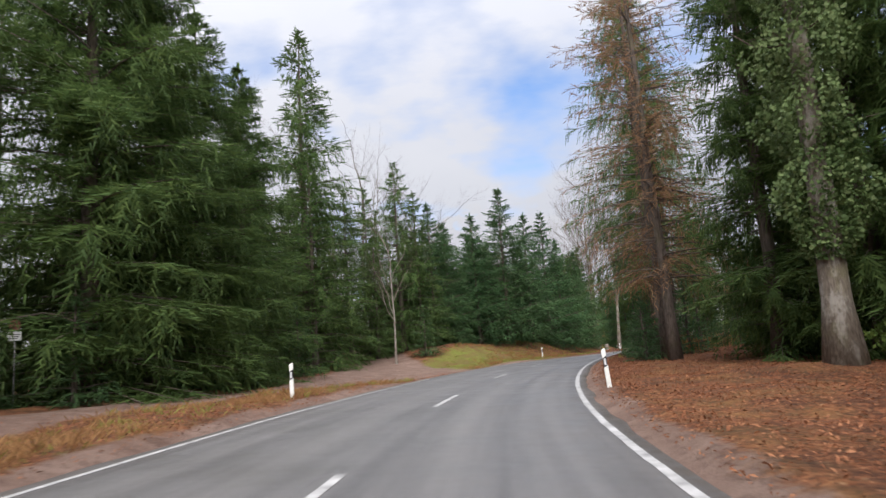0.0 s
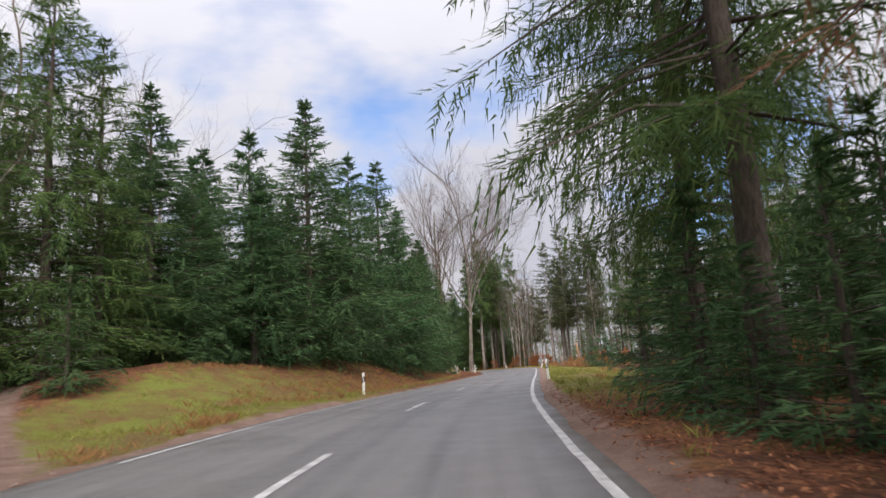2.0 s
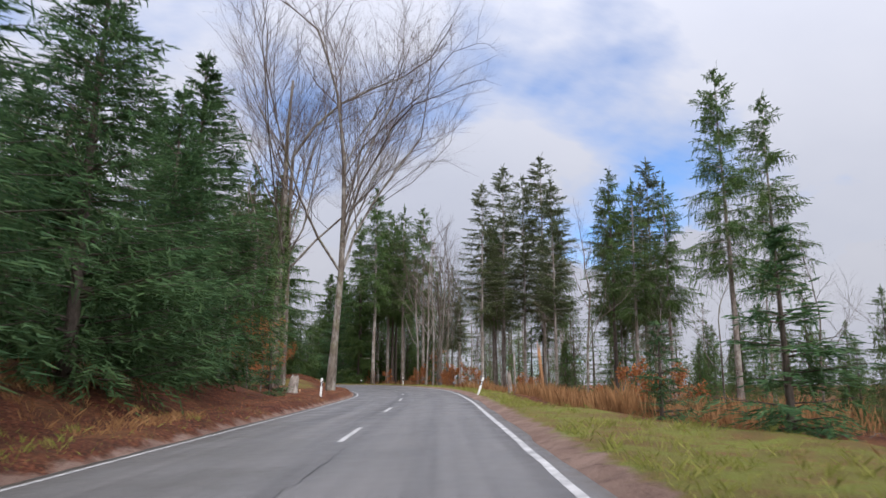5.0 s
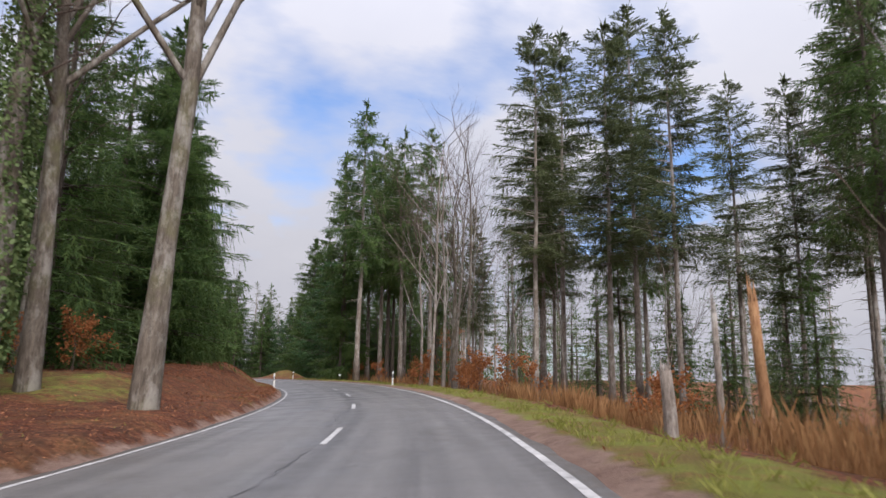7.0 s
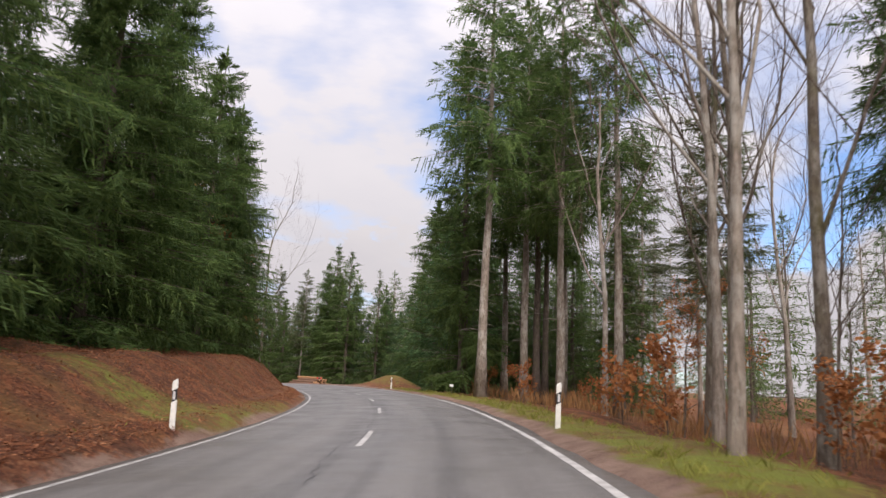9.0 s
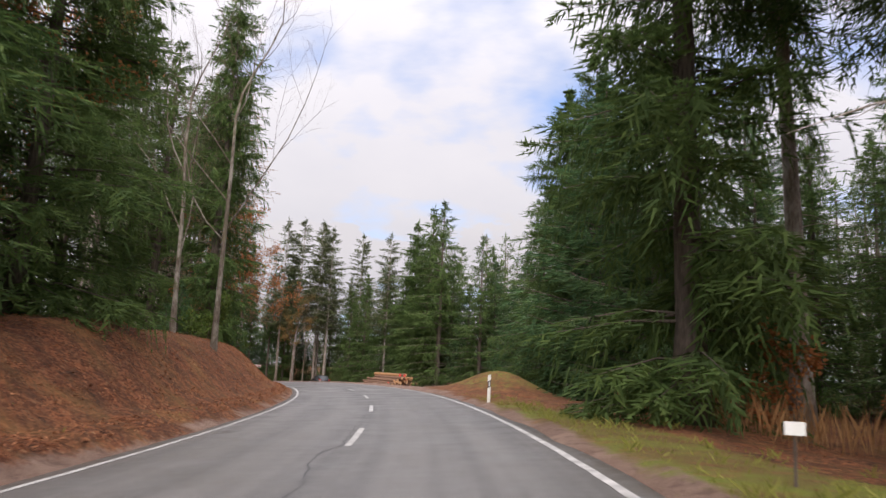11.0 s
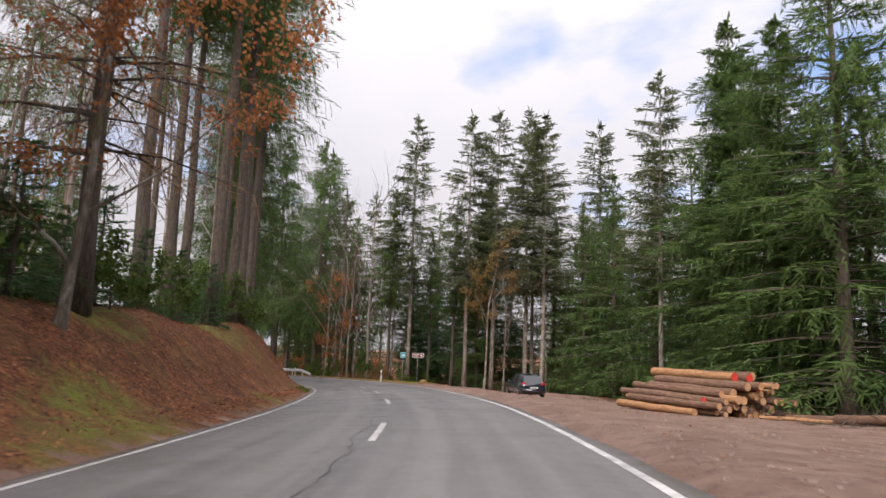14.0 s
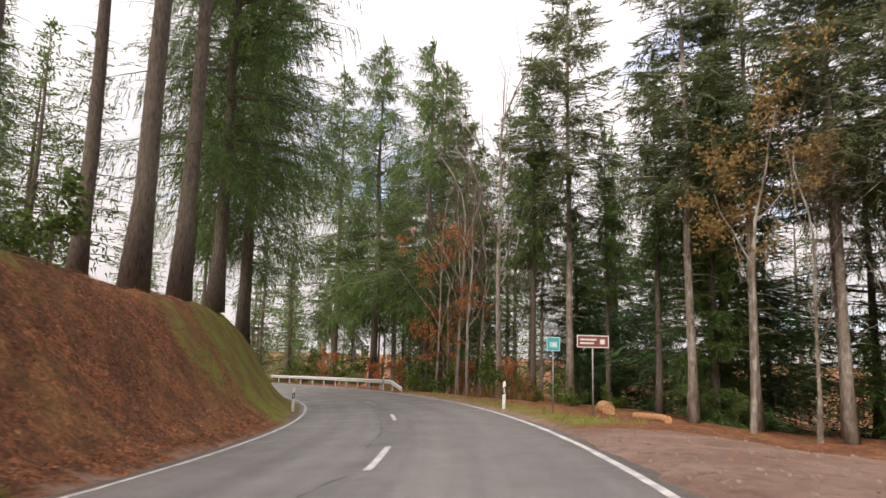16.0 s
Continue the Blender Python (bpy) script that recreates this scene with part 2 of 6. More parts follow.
def ground_material():
    m = Nodes("forest floor")
    leaves = m.noise(16.0, space="World", kind="ShaderNodeTexVoronoi")
    leaf_tone = m.ramp(leaves.outputs["Color"], (0.1, (0.10, 0.042, 0.022)), (0.45, (0.27, 0.102, 0.046)), (0.8, (0.42, 0.185, 0.082)), (1.0, (0.50, 0.31, 0.165)))
    soil = m.ramp(m.fac(9.0, 6, 0.7, space="World"), (0.3, (0.03, 0.022, 0.016)), (0.7, (0.085, 0.055, 0.036)))
    leaf_tone = m.mix(m.ramp(m.fac(3.4, 6, 0.7, space="World"), (0.40, 0.55), (0.56, 0.0)), leaf_tone, (0.085, 0.048, 0.028))
    leaf_tone = m.mix(m.ramp(m.fac(0.6, 4, 0.6, space="World"), (0.48, 0.0), (0.70, 0.5)), leaf_tone, (0.34, 0.22, 0.075))
    litter = m.mix(m.ramp(m.fac(1.3, 6, 0.65, space="World"), (0.34, 0.6), (0.58, 0.05)), leaf_tone, soil)
    # third zone channel turns the litter darker and redder, broken up by noise
    darkish = m.math("MULTIPLY", m.attr("zone", 2), m.ramp(m.fac(0.5, 4, 0.6, space="World"), (0.3, 1.0), (0.75, 0.55)))
    litter = m.mix(darkish, litter, m.mix(1.0, litter, (0.34, 0.235, 0.28), "MULTIPLY"))
    blades = m.fac(45.0, 4, 0.7, space="World", stretch=(1, 1, 0.4))
    grass = m.ramp(blades, (0.28, (0.052, 0.064, 0.014)), (0.5, (0.150, 0.172, 0.030)), (0.75, (0.28, 0.285, 0.068)))
    straw = m.ramp(blades, (0.3, (0.060, 0.036, 0.015)), (0.7, (0.20, 0.125, 0.052)))
    grass = m.mix(m.ramp(m.fac(0.7, 5, 0.6, space="World"), (0.40, 0.0), (0.60, 0.85)), grass, straw)
    grass = m.mix(m.ramp(m.fac(2.2, 6, 0.7, space="World"), (0.50, 0.0), (0.64, 0.65)), grass, m.mix(0.35, leaf_tone, soil))
    gravel = m.ramp(m.fac(38.0, 5, 0.75, space="World"), (0.3, (0.085, 0.052, 0.040)), (0.72, (0.29, 0.190, 0.148)))
    gravel = m.mix(m.ramp(m.fac(0.9, 5, 0.6, space="World"), (0.4, 0.0), (0.7, 0.6)), gravel, (0.33, 0.235, 0.19))
    gravel = m.mix(m.ramp(m.fac(2.7, 6, 0.7, space="World"), (0.52, 0.0), (0.66, 0.7)), gravel, (0.10, 0.062, 0.048))
    ragged = m.fac(2.4, 6, 0.7, space="World")

    def zone(ch):
        return m.ramp(m.math("ADD", m.attr("zone", ch), m.math("MULTIPLY", m.math("SUBTRACT", ragged, 0.5), 0.9)), (0.38, 0.0), (0.62, 1.0))
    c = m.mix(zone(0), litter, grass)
    c = m.mix(zone(1), c, gravel)
    m.bump(m.fac(12.0, 8, 0.75, space="World"), 0.9, 0.08)
    return m.done(c, 0.9, spec=0.15)


GROUND = ground_material()
ASPHALT = asphalt_material()
TAR = plain("tar", (0.028, 0.028, 0.030), 0.5, grain=0.2, scale=9.0)
PAINT = plain("road paint", (0.50, 0.49, 0.48), 0.6, grain=0.28, scale=3.0)
NEEDLES = leafy("spruce needles", (0.036, 0.072, 0.028), (0.074, 0.136, 0.044), (0.130, 0.190, 0.056), 0.42)
NEEDLES_YOUNG = leafy("young spruce needles", (0.032, 0.078, 0.038), (0.062, 0.132, 0.056), (0.108, 0.180, 0.068), 0.40)
NEEDLES_FIR = leafy("fir needles", (0.046, 0.066, 0.033), (0.088, 0.116, 0.056), (0.145, 0.165, 0.076), 0.48)
NEEDLES_BROWN = leafy("browned needles", (0.12, 0.062, 0.038), (0.25, 0.140, 0.080), (0.36, 0.23, 0.13), 0.5)
LEAVES_OAK = leafy("withered oak leaves", (0.12, 0.075, 0.030), (0.22, 0.145, 0.060), (0.32, 0.22, 0.09), 0.4)
LEAVES_RUST = leafy("withered beech leaves", (0.19, 0.070, 0.028), (0.34, 0.130, 0.050), (0.46, 0.210, 0.085), 0.45)
LEAVES_IVY = leafy("ivy leaves", (0.028, 0.058, 0.018), (0.075, 0.125, 0.040), (0.20, 0.26, 0.11), 0.3, 0.45)
LEAVES_SHRUB = leafy("shrub leaves", (0.025, 0.050, 0.012), (0.07, 0.125, 0.028), (0.15, 0.20, 0.050), 0.35)
STALKS = leafy("dry stalks", (0.12, 0.056, 0.026), (0.28, 0.142, 0.062), (0.44, 0.26, 0.12), 0.35)
BLADES = leafy("verge grass", (0.11, 0.12, 0.026), (0.20, 0.215, 0.042), (0.34, 0.33, 0.10), 0.35)
FALLEN = leafy("fallen leaves", (0.05, 0.019, 0.011), (0.21, 0.074, 0.037), (0.42, 0.20, 0.105), 0.25, 0.7)
BARK = bark("spruce bark", (0.040, 0.032, 0.027), (0.155, 0.125, 0.105), 0.4)
BARK_PALE = bark("fir bark", (0.09, 0.075, 0.062), (0.30, 0.25, 0.21), 0.25, 0.6)
BARK_BEECH = bark("beech bark", (0.060, 0.048, 0.038), (0.19, 0.158, 0.125), 0.7, 0.45)
TWIG = bark("bare twigs", (0.05, 0.036, 0.030), (0.145, 0.108, 0.085), 0.2)


# ---- the road's line and the ground ----
# x, y, height and cross slope of the road's middle
ROAD = [
    (-2.65, -89.85, -0.25, 0.000),
    (-3.61, -29.80, -0.05, 0.020),
    (-1.84, 0.15, 0.05, 0.028),
    (-0.35, 16.89, 0.34, 0.024),
    (2.89, 33.42, 0.70, 0.011),
    (7.74, 49.93, 1.02, -0.004),
    (13.77, 66.41, 1.19, -0.017),
    (20.16, 82.98, 1.30, -0.028),
    (26.50, 99.65, 1.48, -0.038),
    (32.69, 116.24, 1.63, -0.049),
    (38.11, 132.86, 1.73, -0.060),
    (42.02, 149.85, 1.80, -0.064),
    (44.39, 167.22, 1.83, -0.067),
    (45.10, 184.79, 1.83, -0.066),
    (44.15, 202.50, 1.77, -0.065),
    (41.49, 220.14, 1.69, -0.059),
    (36.78, 237.43, 1.51, -0.050),
    (29.98, 254.35, 1.13, -0.053),
    (21.25, 270.61, 0.51, -0.055),
    (13.69, 282.39, -0.01, -0.055),
    (4.66, 293.09, -0.50, -0.055),
    (-5.69, 302.51, -0.96, -0.055),
    (-17.19, 310.51, -1.39, -0.055),
    (-29.63, 316.93, -1.79, -0.055),
    (-42.80, 321.68, -2.16, -0.055),
]
ROAD_HALF = 3.4


def catmull(rows, step=1.0):
    """A smooth line through the rows, sampled about every step metres."""
    p = np.array(rows, float)
    p = np.vstack([2 * p[0] - p[1], p, 2 * p[-1] - p[-2]])
    out = []
    for i in range(1, len(p) - 2):
        n = max(2, int(np.linalg.norm(p[i + 1, :2] - p[i, :2]) / step))
        for t in np.arange(n) / n:
            out.append(0.5 * (2 * p[i] + (p[i + 1] - p[i - 1]) * t + (2 * p[i - 1] - 5 * p[i] + 4 * p[i + 1] - p[i + 2]) * t * t
                              + (3 * p[i] - p[i - 1] - 3 * p[i + 1] + p[i + 2]) * t ** 3))
    out.append(p[-2])
    return np.array(out)


LINE = catmull(ROAD)
TANGENT = np.gradient(LINE[:, :2], axis=0)
TANGENT /= np.linalg.norm(TANGENT, axis=1)[:, None]
LEFT = np.stack([-TANGENT[:, 1], TANGENT[:, 0]], 1)
ARC = np.r_[0, np.cumsum(np.linalg.norm(np.diff(LINE[:, :2], axis=0), axis=1))]
ARC -= ARC[np.argmin(np.hypot(LINE[:, 0] - ROAD[2][0], LINE[:, 1] - ROAD[2][1]))]


def at_road(s, u):
    """World x, y of the place s metres along the road and u metres left of its middle."""
    s = np.asarray(s, float)
    x = np.interp(s, ARC, LINE[:, 0]) + u * np.interp(s, ARC, LEFT[:, 0])
    y = np.interp(s, ARC, LINE[:, 1]) + u * np.interp(s, ARC, LEFT[:, 1])
    return x, y


def road_coords(x, y):
    """Distance along the road and metres left of its middle, for arrays of places."""
    x, y = np.atleast_1d(np.asarray(x, float)), np.atleast_1d(np.asarray(y, float))
    s, u, z, k = (np.zeros(x.shape) for _ in range(4))
    for a in range(0, len(x), 20000):
        b = slice(a, a + 20000)
        d = (x[b, None] - LINE[None, :, 0]) ** 2 + (y[b, None] - LINE[None, :, 1]) ** 2
        i = np.argmin(d, axis=1)
        ox, oy = x[b] - LINE[i, 0], y[b] - LINE[i, 1]
        along = ox * TANGENT[i, 0] + oy * TANGENT[i, 1]
        s[b] = ARC[i] + np.clip(along, -1.5, 1.5)
        u[b] = ox * LEFT[i, 0] + oy * LEFT[i, 1]
        far = np.abs(along) > 1.5
        u[b] = np.where(far, np.sign(u[b] + 1e-9) * np.sqrt(d[np.arange(len(i)), i]), u[b])
        z[b] = np.interp(s[b], ARC, LINE[:, 2])
        k[b] = np.interp(s[b], ARC, LINE[:, 3])
    return s, u, z, k


def value_noise(x, y, seed=0):
    """Smooth noise from -1 to 1 on a unit lattice."""
    xi, yi = np.floor(x).astype(np.int64), np.floor(y).astype(np.int64)
    fx, fy = x - xi, y - yi
    fx, fy = fx * fx * (3 - 2 * fx), fy * fy * (3 - 2 * fy)

    def h(a, b):
        n = (a * 374761393 + b * 668265263 + seed * 1442695041) & 0x7FFFFFFF
        n = ((n ^ (n >> 13)) * 1274126177) & 0x7FFFFFFF
        return ((n ^ (n >> 16)) & 0xFFFF) / 32767.5 - 1
    return (h(xi, yi) * (1 - fx) + h(xi + 1, yi) * fx) * (1 - fy) + (h(xi, yi + 1) * (1 - fx) + h(xi + 1, yi + 1) * fx) * fy


def ramp(v):
    v = np.clip(v, 0, 1)
    return v * v * (3 - 2 * v)


# bank on the left: along the road, height, where it starts, width of the slope
BANK_S = [-95, 0, 31, 40, 52, 61, 83, 105, 121, 137, 154, 181, 216, 243, 266, 286, 310, 330, 386]
BANK_H = [0.36, 0.36, 0.36, 0.24, 0.6, 1.6, 2.35, 1.9, 0.9, 0.7, 1.3, 2.2, 2.3, 2.3, 2.65, 3.5, 4.5, 4.6, 4.0]
BANK_A = [3.0, 3.0, 3.0, 3.0, 1.5, 0.8, 0.6, 0.6, 0.6, 0.5, 0.3, 0.2, 0.2, 0.2, 0.2, 0.2, 0.15, 0.1, 0.1]
BANK_W = [7.1, 7.2, 7.2, 7.2, 8.4, 8.0, 7.0, 6.0, 6.0, 5.5, 4.6, 4.2, 4.0, 4.0, 4.2, 4.2, 4.2, 4.0, 4.0]
# fall on the right
FALL_S = [-95, -0, 47, 71, 100, 118, 147, 188, 210, 221, 232, 277, 294, 310, 386]
FALL_H = [0.12, 0.12, -0.12, -0.24, -0.55, -0.95, -1.05, -0.80, -0.48, -0.24, -0.18, -0.48, -0.60, -0.72, -0.96]
FALL_G = [0.0, 0.0, -0.01, -0.02, -0.05, -0.08, -0.08, -0.06, -0.03, 0.0, 0.0, 0.0, -0.02, -0.05, -0.06]


def verge(s):
    """Rise of the left verge over the asphalt."""
    return np.interp(s, [-10, 25, 30, 46, 52, 66, 100, 120, 180, 290, 310], [0.22, 0.22, 0.0, 0.0, 0.2, 0.2, 0.3, 0.42, 0.44, 0.3, 0.25])


def ground_z(x, y):
    """Height of the ground, the road's bed included."""
    x, y = np.atleast_1d(np.asarray(x, float)), np.atleast_1d(np.asarray(y, float))
    s, u, z, k = road_coords(x, y)
    edge = ROAD_HALF + 0.35
    base = z + k * np.clip(u, -edge, edge)
    out = np.abs(u) - edge
    dl = np.maximum(u - edge, 0)
    dr = np.maximum(-u - edge, 0)
    hl = np.interp(s, BANK_S, BANK_H) * ramp((dl - np.interp(s, BANK_S, BANK_A)) / np.interp(s, BANK_S, BANK_W))
    hl += 0.02 * np.clip(dl - 6, 0, 60)
    hl = np.maximum(hl - 0.85 * verge(s), 0) + verge(s) * ramp(dl / 0.6) * (u > 0)
    hr = 0.15 * ramp(dr / 0.6) + np.interp(s, FALL_S, FALL_H) * ramp((dr - 1.3) / 7.0) + np.interp(s, FALL_S, FALL_G) * np.clip(dr - 7, 0, 70)
    bump = 0.22 * value_noise(x / 3.1, y / 3.1, 3) + 0.07 * value_noise(x / 0.9, y / 0.9, 5) + 0.3 * value_noise(x / 9, y / 9, 9)
    rough = ramp((out - 0.3) / 5.0)
    lay = ramp((s - 226) / 6) * ramp((298 - s) / 7) * ramp((18.5 + u) / 3) * (u < 0)
    track = TRACK_W(s, u)
    bump *= rough * (1 - 0.9 * np.maximum(lay, track))
    h = base + hl + hr + bump
    # earth mound beside the lay-by
    mx, my = x - MOUND[0], y - MOUND[1]
    h += 1.45 * np.exp(-((mx * 0.97 + my * 0.2) / 2.5) ** 2 - ((my * 0.97 - mx * 0.2) / 3.8) ** 2)
    h -= 0.05 * ramp(out / 0.5) + 0.10 * (out < 0.02)
    h -= 0.04 * np.exp(-((dl - 0.55) / 0.3) ** 2) * (u > 0) * (s > 114)
    far = np.hypot(x - 22, y - 140)
    return h * (1 - ramp((far - 330) / 300)) + ramp((far - 330) / 300) * (-9.0)


MOUND = (48.7, 227.6)


def TRACK_W(s, u):
    """How much a place belongs to the gravel track that joins from the left."""
    mid = np.interp(s, [-71, -0, 17, 28, 35, 43, 52, 64, 83, 114], [14.6, 12.9, 11.2, 9.4, 7.6, 8.8, 14.0, 22.2, 33.9, 52.6])
    wide = np.interp(s, [-71, -0, 28, 35, 44, 52, 64, 114], [1.2, 1.2, 1.6, 4.2, 4.7, 2.8, 2.1, 2.1])
    return ramp(1.6 - np.abs(u - mid) / wide) * (s < 114)


# ---- mesh helpers ----
def mesh_of(name, verts, faces, mats, slots=None, smooth=False):
    me = bpy.data.meshes.new(name)
    me.from_pydata([tuple(v) for v in verts] if not isinstance(verts, np.ndarray) else verts.tolist(), [], faces)
    for mt in (mats if isinstance(mats, (list, tuple)) else [mats]):
        me.materials.append(mt)
    if slots is not None:
        me.polygons.foreach_set("material_index", slots)
    if smooth:
        me.polygons.foreach_set("use_smooth", [True] * len(me.polygons))
    me.update()
    return me


def thing(name, m, label, category, group=""):
    """An empty at the base of a thing."""
    ob = new(name)
    ob.empty_display_size = 0.1
    ob.matrix_basis = m
    return tagged(ob, label, category, group)


def part(name, data, parent, label=""):
    ob = new(name, data)
    ob.parent = parent
    return tagged(ob, label)


def bm_part(name, bm, material, parent, label="", smooth=False):
    me = bpy.data.meshes.new(name)
    bm.normal_update()
    bm.to_mesh(me)
    bm.free()
    for mt in (material if isinstance(material, (list, tuple)) else [material]):
        me.materials.append(mt)
    if smooth:
        me.polygons.foreach_set("use_smooth", [True] * len(me.polygons))
    return part(name, me, parent, label)


class Mesh:
    """Gathers vertices and faces."""

    def __init__(self):
        self.v, self.f, self.m, self.n = [], [], [], 0

    def add(self, verts, faces, slot=0):
        self.v.append(np.asarray(verts, float))
        self.f += [tuple(i + self.n for i in f) for f in faces]
        self.m += [slot] * len(faces)
        self.n += len(verts)

    def tube(self, pts, radii, sides=6, slot=0, cap=True):
        pts, k = np.asarray(pts, float), len(pts)
        tan = np.gradient(pts, axis=0)
        tan /= np.linalg.norm(tan, axis=1)[:, None] + 1e-9
        ref = np.array([1.0, 0, 0]) if abs(tan[0, 2]) > 0.8 else np.array([0, 0, 1.0])
        a = np.cross(tan, ref)
        a /= np.linalg.norm(a, axis=1)[:, None] + 1e-9
        b = np.cross(tan, a)
        ang = np.arange(sides) * 2 * math.pi / sides
        ring = a[:, None] * np.cos(ang)[None, :, None] + b[:, None] * np.sin(ang)[None, :, None]
        v = (pts[:, None] + ring * np.asarray(radii, float)[:, None, None]).reshape(-1, 3)
        f = [(i * sides + j, i * sides + (j + 1) % sides, (i + 1) * sides + (j + 1) % sides, (i + 1) * sides + j)
             for i in range(k - 1) for j in range(sides)]
        if cap and sides > 3:
            f += [tuple(range(sides))[::-1], tuple((k - 1) * sides + j for j in range(sides))]
        self.add(v, f, slot)

    def box(self, lo, hi, slot=0, m=None, bevel=0.0):
        x0, y0, z0 = lo
        x1, y1, z1 = hi
        v = np.array([(x0, y0, z0), (x1, y0, z0), (x1, y1, z0), (x0, y1, z0), (x0, y0, z1), (x1, y0, z1), (x1, y1, z1), (x0, y1, z1)], float)
        if m is not None:
            v = np.array([(m @ Vector(p))[:] for p in v])
        self.add(v, [(3, 2, 1, 0), (4, 5, 6, 7), (0, 1, 5, 4), (1, 2, 6, 5), (2, 3, 7, 6), (3, 0, 4, 7)], slot)

    def make(self, name, mats, smooth=False):
        v = np.concatenate(self.v) if self.v else np.zeros((0, 3))
        return mesh_of(name, v, self.f, mats, self.m, smooth)


def colour_layer(me, name, rgb):
    layer = me.color_attributes.new(name, "FLOAT_COLOR", "POINT")
    layer.data.foreach_set("color", np.c_[np.clip(rgb, 0, 1), np.ones(len(rgb))].astype(np.float32).ravel())


# ---- ground ----
def steps(lo, hi, fine, far, growth=1.18):
    mid = list(np.arange(lo, hi + fine, fine))
    d, a, b = fine, [], []
    x = lo
    while x > -far:
        d *= growth
        x -= d
        a.append(x)
    d, x = fine, hi
    while x < far:
        d *= growth
        x += d
        b.append(x)
    return np.array(a[::-1] + mid + b)


gx, gy = steps(-24, 66, 0.55, 2600), steps(-8, 318, 0.65, 2800)
GX, GY = np.meshgrid(gx, gy)
px, py = GX.ravel(), GY.ravel()
pz = ground_z(px, py)
nx = len(gx)
idx = np.arange(len(px)).reshape(len(gy), nx)
quads = np.stack([idx[:-1, :-1], idx[:-1, 1:], idx[1:, 1:], idx[1:, :-1]], -1).reshape(-1, 4)
ground_me = mesh_of("ground", np.stack([px, py, pz], 1), quads.tolist(), GROUND, smooth=True)
gs, gu, _, _ = road_coords(px, py)


MOUND_SU = tuple(float(v[0]) for v in road_coords(*MOUND)[:2])


def zones(s, u):
    """How grassy and how gravelly a place is."""
    out = np.abs(u) - 3.85
    grass = np.interp(s, [-95, 24, 32, 39, 52, 61, 70, 81, 98, 114], [0.35, 0.35, 0.45, 0.5, 0.9, 0.6, 0.46, 0.38, 0.26, 0.05]) * ramp((9 - out) / 3) * (u > 0)
    right = np.interp(s, [35, 50, 61, 89, 108, 209, 218, 236, 286, 297, 338], [0.0, 0.45, 0.85, 0.85, 0.9, 0.9, 0.45, 0.0, 0.0, 0.7, 0.3])
    grass = np.where(u < 0, right * ramp((np.interp(s, [47, 71, 95, 111, 386], [6, 9, 9, 3.4, 3.4]) - out) / 1.8), grass)
    lay = ramp((s - 224) / 8) * ramp((301 - s) / 6) * ramp((19.0 + u) / 3.0) * (u < 0)
    lay = lay * (1 - ramp(1.9 - np.hypot((s - MOUND_SU[0]) / 4.2, (u - MOUND_SU[1]) / 3.2)))
    grass = np.where(lay > 0.3, 0, grass)
    grass = np.maximum(grass, 0.50 * ramp(1.7 - np.hypot((s - MOUND_SU[0]) / 4.2, (u - MOUND_SU[1]) / 3.2)))
    moss = (u > 0) * (s > 114) * 0.56 * ramp(value_noise(s / 6, u / 4, 21) * 2 - 0.5)
    moss = np.maximum(moss, (u > 0) * (s > 302) * (s < 345) * (out < 9) * 0.75 * ramp(value_noise(s / 3, u / 3, 22) * 0.7 + (s - 300) / 12))
    side = np.where((u > 0) & (s > 60), 0.7 * ramp((0.3 - out) / 0.25), 0.75 * ramp((0.75 - out) / 0.5))
    return np.maximum(grass, moss), np.maximum(np.maximum(lay, 0.95 * TRACK_W(s, u)), side)


zg, zr = zones(gs, gu)
# how much the litter's colour is darkened, by distance along the road
litter_dark = np.interp(gs, [-20, 45, 60, 75, 108, 118, 160, 200, 225, 300, 310, 400], [0.45, 0.45, 0.6, 0.9, 1.0, 1.0, 0.8, 0.6, 0.5, 0.45, 0.4, 0.4])
colour_layer(ground_me, "zone", np.stack([zg, zr, litter_dark], 1))
tagged(new("ground", ground_me), "forest ground with brown leaf litter, grass verges and gravel", "ground", kind="structure")

# ---- road ----
EDGE = ROAD_HALF + 0.3
rs = np.arange(-70, ARC[-1] - 2, 0.5)
ru = np.array([-EDGE - 0.06, -EDGE, -3.4, -2.9, -2.3, -1.75, -1.1, -0.5, -0.12, 0.12, 0.5, 1.1, 1.75, 2.3, 2.9, 3.4, EDGE, EDGE + 0.06])


def road_point(s, u, lift=0.0):
    x, y = at_road(s, u)
    z = np.interp(s, ARC, LINE[:, 2]) + np.interp(s, ARC, LINE[:, 3]) * u + lift
    return np.stack([x, y, z], -1)


SS, UU = np.meshgrid(rs, ru, indexing="ij")
wider = np.interp(SS, [262, 274, 290, 320], [0, 0.12, 0.25, 0.3])
UU_W = np.where(UU < -3.0, UU - wider, UU)
wob = 0.07 * value_noise(SS / 1.3, UU * 0 + np.sign(UU), 4) * (np.abs(UU) > 3.6)
rv = road_point(SS.ravel(), (UU_W + wob).ravel())
rv[:, 2] -= 0.18 * (np.abs(UU.ravel()) > EDGE + 0.01)
k = len(ru)
ri = np.arange(len(rs) * k).reshape(len(rs), k)
rq = np.stack([ri[:-1, 1:], ri[:-1, :-1], ri[1:, :-1], ri[1:, 1:]], -1).reshape(-1, 4)
road_me = mesh_of("road", rv, rq.tolist(), ASPHALT, smooth=True)
uu = UU.ravel()
wheel = np.exp(-((np.abs(np.abs(uu) - 1.75) - 0.75) / 0.35) ** 2)
seam = (np.abs(uu) < 0.3) * 1.0 * (SS.ravel() > 108)
